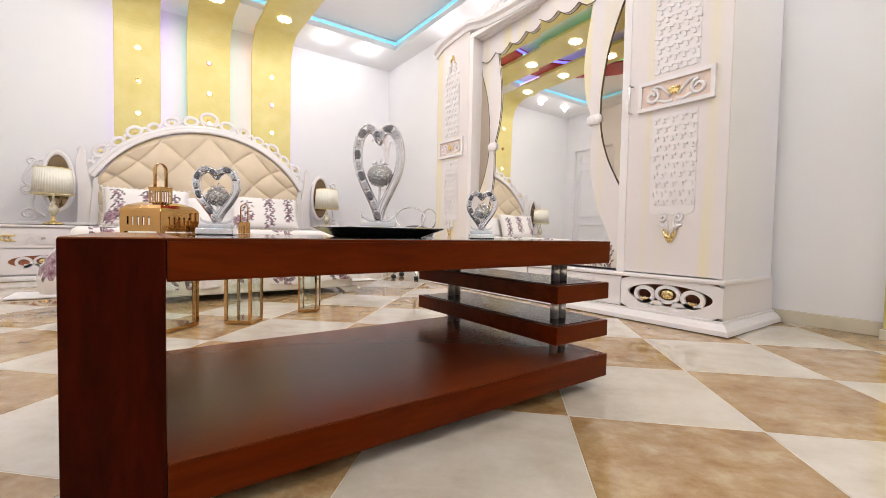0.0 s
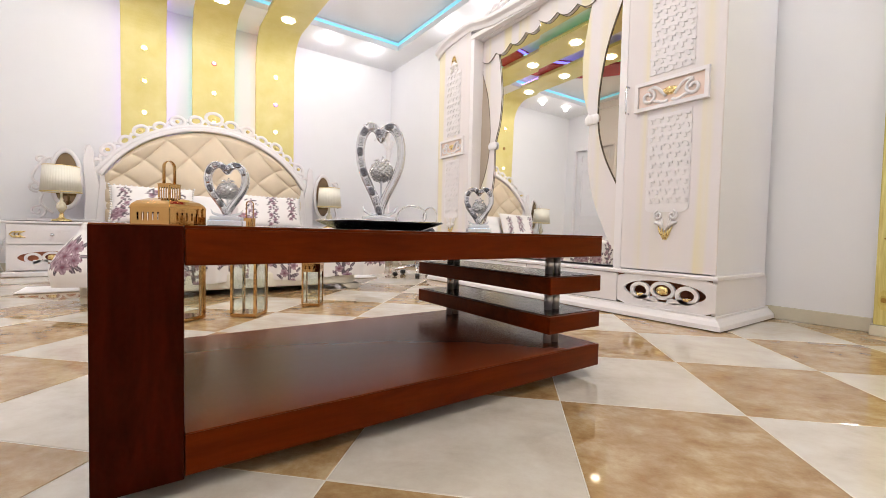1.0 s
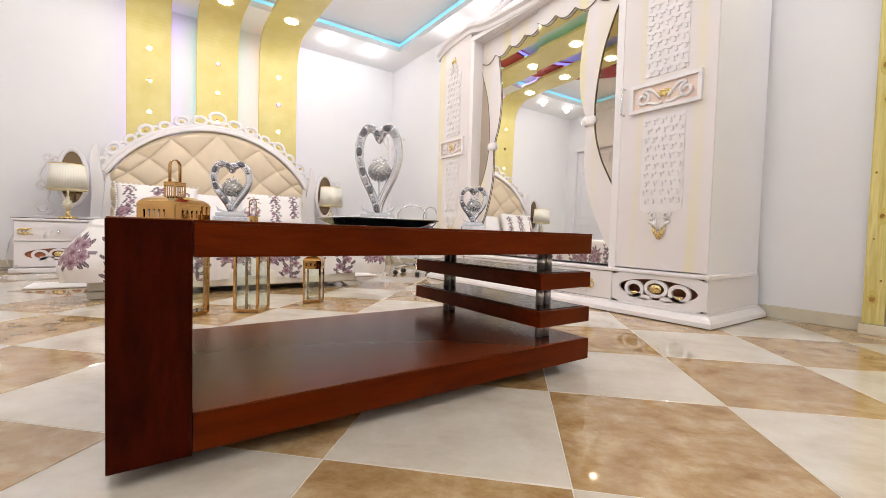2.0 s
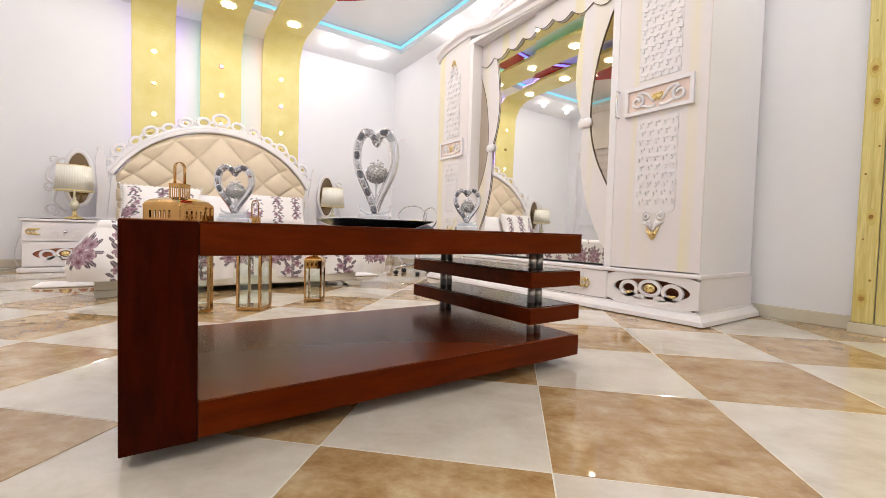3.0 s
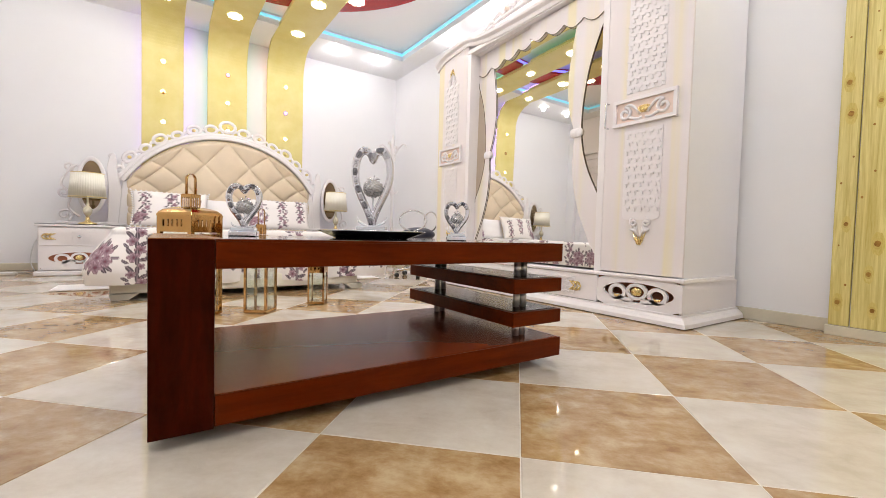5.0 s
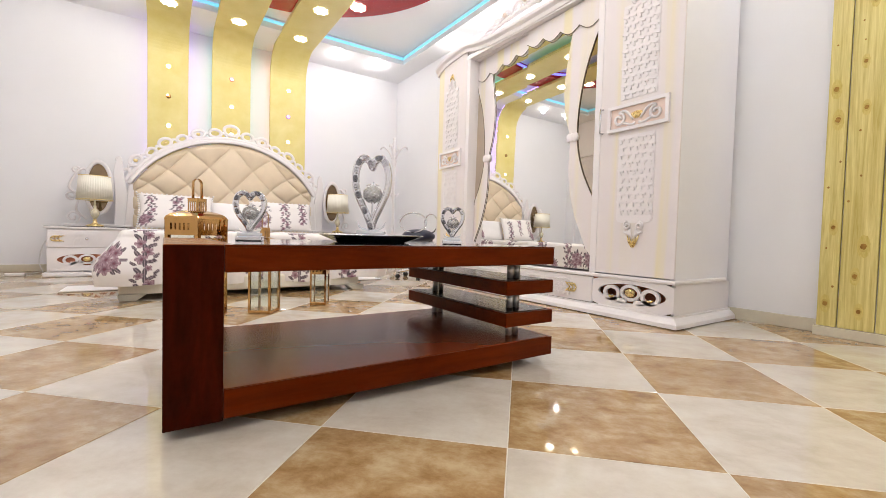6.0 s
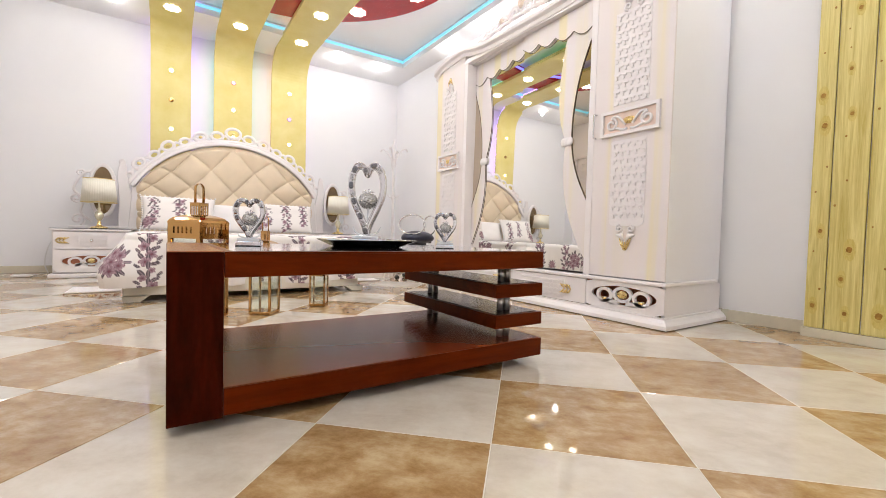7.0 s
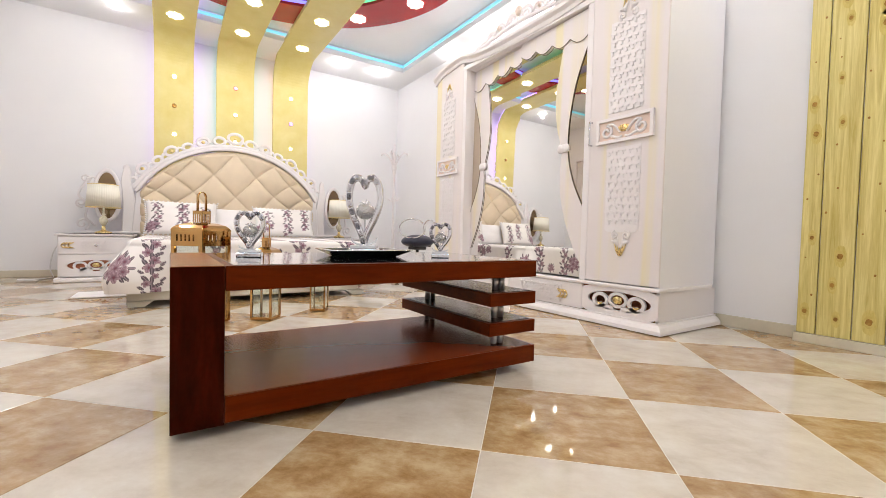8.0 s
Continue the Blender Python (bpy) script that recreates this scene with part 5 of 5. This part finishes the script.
    for i in (1, 3, 5, 7, 9, 11, 13):
        a = -amax * 0.94 + 2 * amax * 0.94 * i / (k - 1)
        c = 1.345 + 0.04 * (i == 7)
        cx, cz = HBX + c * math.sin(a), HBZ + c * math.cos(a)
        part("gilded_stud", prism(oval(cx, cz, 0.021, 0.018, 14), yf - 0.006, yf + 0.03, "y", 0.006), M_PALEGOLD, b, "pale gilded stud", True)
    # side horns of the frame
    for s in (-1, 1):
        bm = prism([(HBX + s * 1.00, 0.50), (HBX + s * 1.12, 0.50), (HBX + s * 1.075, 1.03), (HBX + s * 1.02, 1.03)], yf - 0.02, yf + 0.06, "y", 0.008)
        part("side_post", bm, M_LACQ, b)


M_CREAMBASE = basic("cream_bed_base", (0.74, 0.70, 0.60), 0.35, vary=0.04, scale=3)


def pleated(profile, x, y, z, folds=44):
    """A lampshade whose cloth lies in fine upright pleats."""
    bm = bmesh.new()
    n = folds * 4
    rings = [[bm.verts.new((x + (r + 0.0012 * math.sin(2 * math.pi * i * folds / n)) * math.cos(2 * math.pi * i / n), y + (r + 0.0012 * math.sin(2 * math.pi * i * folds / n)) * math.sin(2 * math.pi * i / n), z + h)) for i in range(n)] for r, h in profile]
    for a, b in zip(rings, rings[1:] + rings[:1]):
        for i in range(n):
            bm.faces.new((a[i], a[(i + 1) % n], b[(i + 1) % n], b[i]))
    bmesh.ops.recalc_face_normals(bm, faces=bm.faces)
    return bm


def nightstand(mirror_x):
    """mirror_x: 1 builds it as it stands beside the bed's west side, -1 mirrored to the east side."""
    s = mirror_x

    def X(x):
        return HBX + s * (x - HBX)

    def bx(x0, x1, *rest):
        a, b = sorted((X(x0), X(x1)))
        return box(a, b, *rest)
    y0, y1 = 4.87, 5.30
    g = "pair of nightstands"
    n = thing("nightstand", "white carved nightstand with dark top beside the bed", "nightstand", (X(-1.37), 5.08, 0), g)
    part("body", bx(-1.685, -1.06, y0 + 0.02, y1, 0.05, 0.49, 0.006), M_LACQ, n)
    part("top", bx(-1.705, -1.04, y0 - 0.01, y1 + 0.005, 0.4905, 0.512, 0.004), M_LACQ, n)
    part("top_glass", bx(-1.70, -1.045, y0 - 0.008, y1, 0.5125, 0.517, 0.001), M_BLACKGLASS, n, "dark glass top")
    part("plinth", bx(-1.715, -1.03, y0 - 0.02, y1, 0.0, 0.048, 0.012), M_LACQ, n)
    f1 = part("drawer_front", bx(-1.675, -1.07, y0, y0 + 0.019, 0.30, 0.48, 0.004), M_LACQ, n)
    lat = lattice(0, 0.26, 0.335, 0.445, 0, 6, 3)
    # turned so that its face looks along -y
    lat.transform(Matrix.Translation((X(-1.24 if s < 0 else -1.50), y0, 0)) @ Matrix.Rotation(math.pi / 2, 4, "Z") @ Matrix.Scale(-1, 4, (0, 1, 0)))
    bmesh.ops.recalc_face_normals(lat, faces=lat.faces)
    part("relief_panel", lat, M_LACQ, f1)
    leaf = bmesh.new()
    for k in range(3):
        for q in (-1, 1):
            join(leaf, tube([(X(-1.655 + 0.028 * k), y0 - 0.002, 0.39), (X(-1.635 + 0.028 * k), y0 - 0.008, 0.39 + q * 0.02), (X(-1.605 + 0.028 * k), y0 - 0.002, 0.39 + q * 0.03)], [0.003, 0.009, 0.003], 6))
    part("gilded_leaf", leaf, M_GOLD, f1, "gilded leaf spray", True)
    kb = lathe([(0.004, 0), (0.012, 0.005), (0.015, 0.014), (0.007, 0.02)], 0, 0, 12)
    kb.transform(Matrix.Translation((X(-1.37), y0, 0.39)) @ Matrix.Rotation(math.pi / 2, 4, "X"))
    part("knob", kb, M_CHROME, f1, "", True)
    # no real hollow: a dark sheet on the solid body paints its shade
    part("cavity_shade_sheet", bx(-1.665, -1.08, y0 + 0.0195, y0 + 0.0205, 0.07, 0.27), M_HOLLOW_SHADE, n)
    k = 48
    cx = (X(-1.675) + X(-1.07)) / 2
    outl = []
    for i in range(k):
        a = 2 * math.pi * i / k
        c, sn = math.cos(a), math.sin(a)
        f = 1 / max(abs(c) / 0.3025, abs(sn) / 0.115)
        outl.append((cx + c * f, 0.178 + sn * f))
    f2 = part("drawer_front", ring_plate(outl, oval(cx, 0.175, 0.235, 0.058, k), y0, y0 + 0.019, "y"), M_LACQ, n, "white front with an oval cut-out")
    scr = bmesh.new()
    for q in (-1, 1):
        join(scr, ribbon([(p, y0 + 0.008, z) for p, z in oval(cx + q * 0.13, 0.17, 0.05, 0.04, 20)], 0.022, 0.018, (0, 1, 0), True))
        join(scr, ribbon([(cx + q * (0.03 + 0.02 * i), y0 + 0.008, 0.135) for i in range(6)], 0.04, 0.018, (0, 1, 0)))
    join(scr, ribbon([(p, y0 + 0.008, z) for p, z in oval(cx, 0.18, 0.06, 0.042, 20)], 0.02, 0.018, (0, 1, 0), True))
    part("scroll", scr, M_LACQ, f2)
    part("rosette", prism(oval(cx, 0.18, 0.032, 0.024, 16), y0 - 0.006, y0 + 0.014, "y", 0.005), M_GOLD, f2, "gilded oval rosette", True)
    # carved back with an oval mirror
    m = thing("nightstand_mirror", "oval mirror in a white carved stand on the nightstand", "mirror", (X(-1.34), 5.35, 0.517), "pair of nightstand mirrors")
    yb = 5.36
    ox, oz = -1.325, 0.955
    ov = oval(X(ox), oz, 0.098, 0.268, 40)
    ring = ring_plate(oval(X(ox), oz, 0.135, 0.315, 40), ov, yb - 0.035, yb + 0.02, "y")
    part("oval_frame", soften(ring, 0.008, 1, 60), M_LACQ, m, "", True)
    part("glass", prism(oval(X(ox), oz, 0.099, 0.269, 40), yb - 0.012, yb - 0.006, "y"), M_BROWNMIRROR, m, "oval bronze mirror glass")
    wing = smooth_line([(-1.19, 0.52), (-1.18, 0.8), (-1.185, 1.0), (-1.195, 1.15), (-1.175, 1.27), (-1.14, 1.34), (-1.11, 1.27), (-1.10, 1.12), (-1.06, 0.90), (-1.01, 0.52)], 6)
    part("carved_wing", prism([(X(p), q) for p, q in wing], yb - 0.012, yb + 0.018, "y", 0.005), M_LACQ, m)
    sc = bmesh.new()
    for p, q, r, d in ((-1.52, 1.14, 0.045, 1), (-1.56, 0.86, 0.05, -1), (-1.55, 0.62, 0.07, 1), (-1.145, 1.30, 0.03, -1), (-1.10, 0.60, 0.05, 1)):
        join(sc, tube([(X(a), yb + 0.004, b) for a, b in spiral(p, q, r, 0.014, 1.3 * d, -1.2, 20)], 0.011, 6))
    join(sc, tube([(X(p), yb, q) for p, q in smooth_line([(-1.43, 0.60), (-1.52, 0.70), (-1.50, 0.85), (-1.58, 0.95), (-1.52, 1.10), (-1.45, 1.16), (-1.41, 1.10)], 5)], 0.013, 6))
    part("scrollwork", sc, M_LACQ, m, "white carved scrolls", True)
    part("mirror_foot", bx(-1.62, -1.02, yb - 0.045, yb + 0.025, 0.518, 0.545, 0.006), M_LACQ, m)
    # lamp
    lx, ly = X(-1.335), 5.12
    l = thing("table_lamp", "cream shaded table lamp with a gilded turned foot", "lamp", (lx, ly, 0.517), "pair of bedside lamps")
    part("foot", lathe([(0.075, 0), (0.08, 0.008), (0.07, 0.018), (0.03, 0.03), (0.016, 0.05), (0.02, 0.065), (0.012, 0.08)], lx, ly, 24, 0.518), M_GOLD, l, "", True)
    part("stem", lathe([(0.012, 0.08), (0.036, 0.12), (0.042, 0.15), (0.03, 0.18), (0.012, 0.20), (0.02, 0.215), (0.01, 0.23), (0.01, 0.30)], lx, ly, 20, 0.518), M_GOLDGLASS, l, "", True)
    sh = part("shade", pleated([(0.157, 0.0), (0.136, 0.255), (0.133, 0.255), (0.154, 0.002)], lx, ly, 0.805), M_SHADE, l, "pleated cream fabric shade", True)
    for rad, zt in ((0.158, 0.806), (0.137, 1.06)):
        part("shade_trim", tube([(lx + rad * math.cos(a), ly + rad * math.sin(a), zt) for a in (2 * math.pi * i / 40 for i in range(40))], 0.004, 6, True), M_PALEGOLD, sh)


M_GOLDGLASS = basic("gilded_stem", (0.84, 0.77, 0.58), 0.18, 0.4, vary=0.2, scale=30, coat=0.4)


def coat_stand(x, y):
    """White stand: turned pole, four curved arms with tips, splayed feet."""
    c = thing("coat_stand", "white wooden coat stand with curved arms in the corner", "coat stand", (x, y, 0))
    prof = [(0.03, 0.12), (0.022, 0.25), (0.018, 0.6), (0.028, 0.64), (0.018, 0.68), (0.018, 1.05), (0.03, 1.10), (0.018, 1.15), (0.018, 1.5), (0.03, 1.56), (0.045, 1.62), (0.024, 1.68), (0.022, 1.85), (0.03, 1.89), (0.012, 1.93), (0.02, 1.96), (0.008, 1.99)]
    part("pole", lathe(prof, x, y, 18), M_LACQ, c, "", True)
    for k in range(4):
        a = radians(45 + 90 * k)
        dx, dy = math.cos(a), math.sin(a)
        part("arm", tube([(x + dx * r, y + dy * r, z) for r, z in ((0.015, 1.64), (0.05, 1.72), (0.10, 1.80), (0.16, 1.845), (0.20, 1.83), (0.215, 1.80))], [0.014, 0.014, 0.013, 0.012, 0.014, 0.008], 8), M_LACQ, c, "", True)
        part("low_hook", tube([(x + dx * r, y + dy * r, z) for r, z in ((0.015, 1.10), (0.06, 1.11), (0.09, 1.14))], [0.010, 0.009, 0.010], 8), M_LACQ, c, "", True)
        part("foot", tube([(x + dx * r, y + dy * r, z) for r, z in ((0.01, 0.26), (0.08, 0.22), (0.16, 0.10), (0.22, 0.018))], [0.02, 0.02, 0.018, 0.018], 8), M_LACQ, c, "", True)


# ---- build ----
room()
yellow_bands()
lights()
pine_panel()
wardrobe()
coffee_table()
tray(0.005, 0.86, TZ)
heart_ornament(0.005, 0.86, TZ + 0.008, 0.140, 0.298, -34, 0.042, "large silver heart ornament with studded apple on the tray")
heart_ornament(-0.462, 0.85, TZ, 0.094, 0.138, -20, 0.030, "small silver heart ornament with studded apple on the table")
heart_ornament(0.298, 0.69, TZ, 0.087, 0.122, -32, 0.028, "small silver heart ornament with studded apple on the table")
lantern(-0.549, 2.13, 43, 0.230, 0.487, 0.625, 0.70, 0.82, 5)
lantern(-0.175, 2.10, -37, 0.143, 0.36, 0.475, 0.54, 0.64, 4)
lantern(0.228, 2.245, -31, 0.113, 0.222, 0.300, 0.340, 0.400, 3)
stool(1.825, 3.565)
bed()
bedspread()
pillow(-0.59, 4.96, 0.712, 0.74, 0.42, 0.16, -22, 0, 3, True)
pillow(0.57, 4.96, 0.702, 0.76, 0.40, 0.16, -22, 0, 5, True)
pillow(0.0, 5.10, 0.675, 0.66, 0.38, 0.16, -18, 0, 8, False, True)
nightstand(1)
nightstand(-1)
coat_stand(2.2, 5.0)


def mats():
    for s in (-1, 1):
        xc = -0.03
        a, b = sorted((xc + s * 1.36, xc + s * 0.96))
        bm = box(a, b, 3.56, 3.92, 0.002, 0.012, 0.003)
        m = part("bedside_mat", bm, M_CLOTHWHITE)
        tagged(m, "thin white mat on the floor beside the bed", "mat", "mats beside the bed")


mats()


def cable():
    pts = smooth_line([(-1.72, 0.45), (-1.80, 0.30), (-1.83, 0.12), (-1.80, 0.012)], 5)
    bm = tube([(p, 5.40, q) for p, q in pts] + [(-1.86, 5.30, 0.010), (-1.92, 5.25, 0.010), (-1.88, 5.15, 0.010), (-1.95, 5.12, 0.010)], 0.006, 6)
    c = part("power_cable", bm, M_CABLE, None, "", True)
    tagged(c, "white power cable hanging behind the nightstand to the floor", "cable")
    bm = box(-2.03, -1.88, 5.08, 5.13, 0.0, 0.03, 0.008)
    tagged(part("power_strip", bm, M_CABLE), "white power strip lying on the floor", "power strip")


cable()


# ---- floor tiles, last ----
def clip(poly, inside, cross):
    out = []
    for i, p in enumerate(poly):
        q = poly[(i + 1) % len(poly)]
        a, b = inside(p), inside(q)
        if a:
            out.append(p)
        if a != b:
            out.append(cross(p, q))
    return out


def floor_tiles():
    fl = part("floor", box(XL - 0.1, XW + 0.1, YB - 0.1, YW + 0.1, -0.12, -0.0012), M_GROUT, None, "polished floor of cream and brown tiles laid diagonally", kind="structure")
    T, g = 0.5, 0.0015
    rot = radians(0.75 - 45)

    def whole():
        bm = bmesh.new()
        h, e = T / 2 - g, 0.0015
        rows = [[bm.verts.new((sx * r, sy * r, z)) for sx, sy in ((-1, -1), (1, -1), (1, 1), (-1, 1))] for r, z in ((h, -0.0034), (h, -0.001), (h - e, 0.0))]
        for a, b in zip(rows, rows[1:]):
            for j in range(4):
                bm.faces.new((a[j], a[(j + 1) % 4], b[(j + 1) % 4], b[j]))
        bm.faces.new(rows[-1])
        bm.normal_update()
        return bm
    shared = []
    for mat in (M_BROWN_TILE, M_CREAM_TILE):
        me = bpy.data.meshes.new("tile")
        bm = whole()
        bm.to_mesh(me)
        bm.free()
        me.materials.append(mat)
        shared.append(me)
    for i in range(-14, 15):
        for j in range(-14, 15):
            u, v = (i + 0.5) * T, (j + 0.5) * T
            m = Matrix.Rotation(rot, 4, "Z") @ Matrix.Translation((u, v, 0))
            h = T / 2 - g
            poly = [(m @ Vector((sx * h, sy * h, 0))).to_2d() for sx, sy in ((-1, -1), (1, -1), (1, 1), (-1, 1))]
            if all(XL < p.x < XW and YB < p.y < YW for p in poly):
                ob = new("tile", shared[(i + j) % 2])
                ob.parent = fl
                ob.matrix_basis = m
                continue
            if all(p.x <= XL for p in poly) or all(p.x >= XW for p in poly) or all(p.y <= YB for p in poly) or all(p.y >= YW for p in poly):
                continue
            for ax, lim, sg in ((0, XL, 1), (0, XW, -1), (1, YB, 1), (1, YW, -1)):
                poly = clip(poly, lambda p: (p[ax] - lim) * sg >= 0, lambda p, q: p + (q - p) * ((lim - p[ax]) / (q[ax] - p[ax]))) if poly else poly
            if len(poly) > 2:
                bm = prism([(p.x, p.y) for p in poly], -0.0034, 0.0, "z")
                part("tile", bm, (M_BROWN_TILE, M_CREAM_TILE)[(i + j) % 2], fl)


floor_tiles()
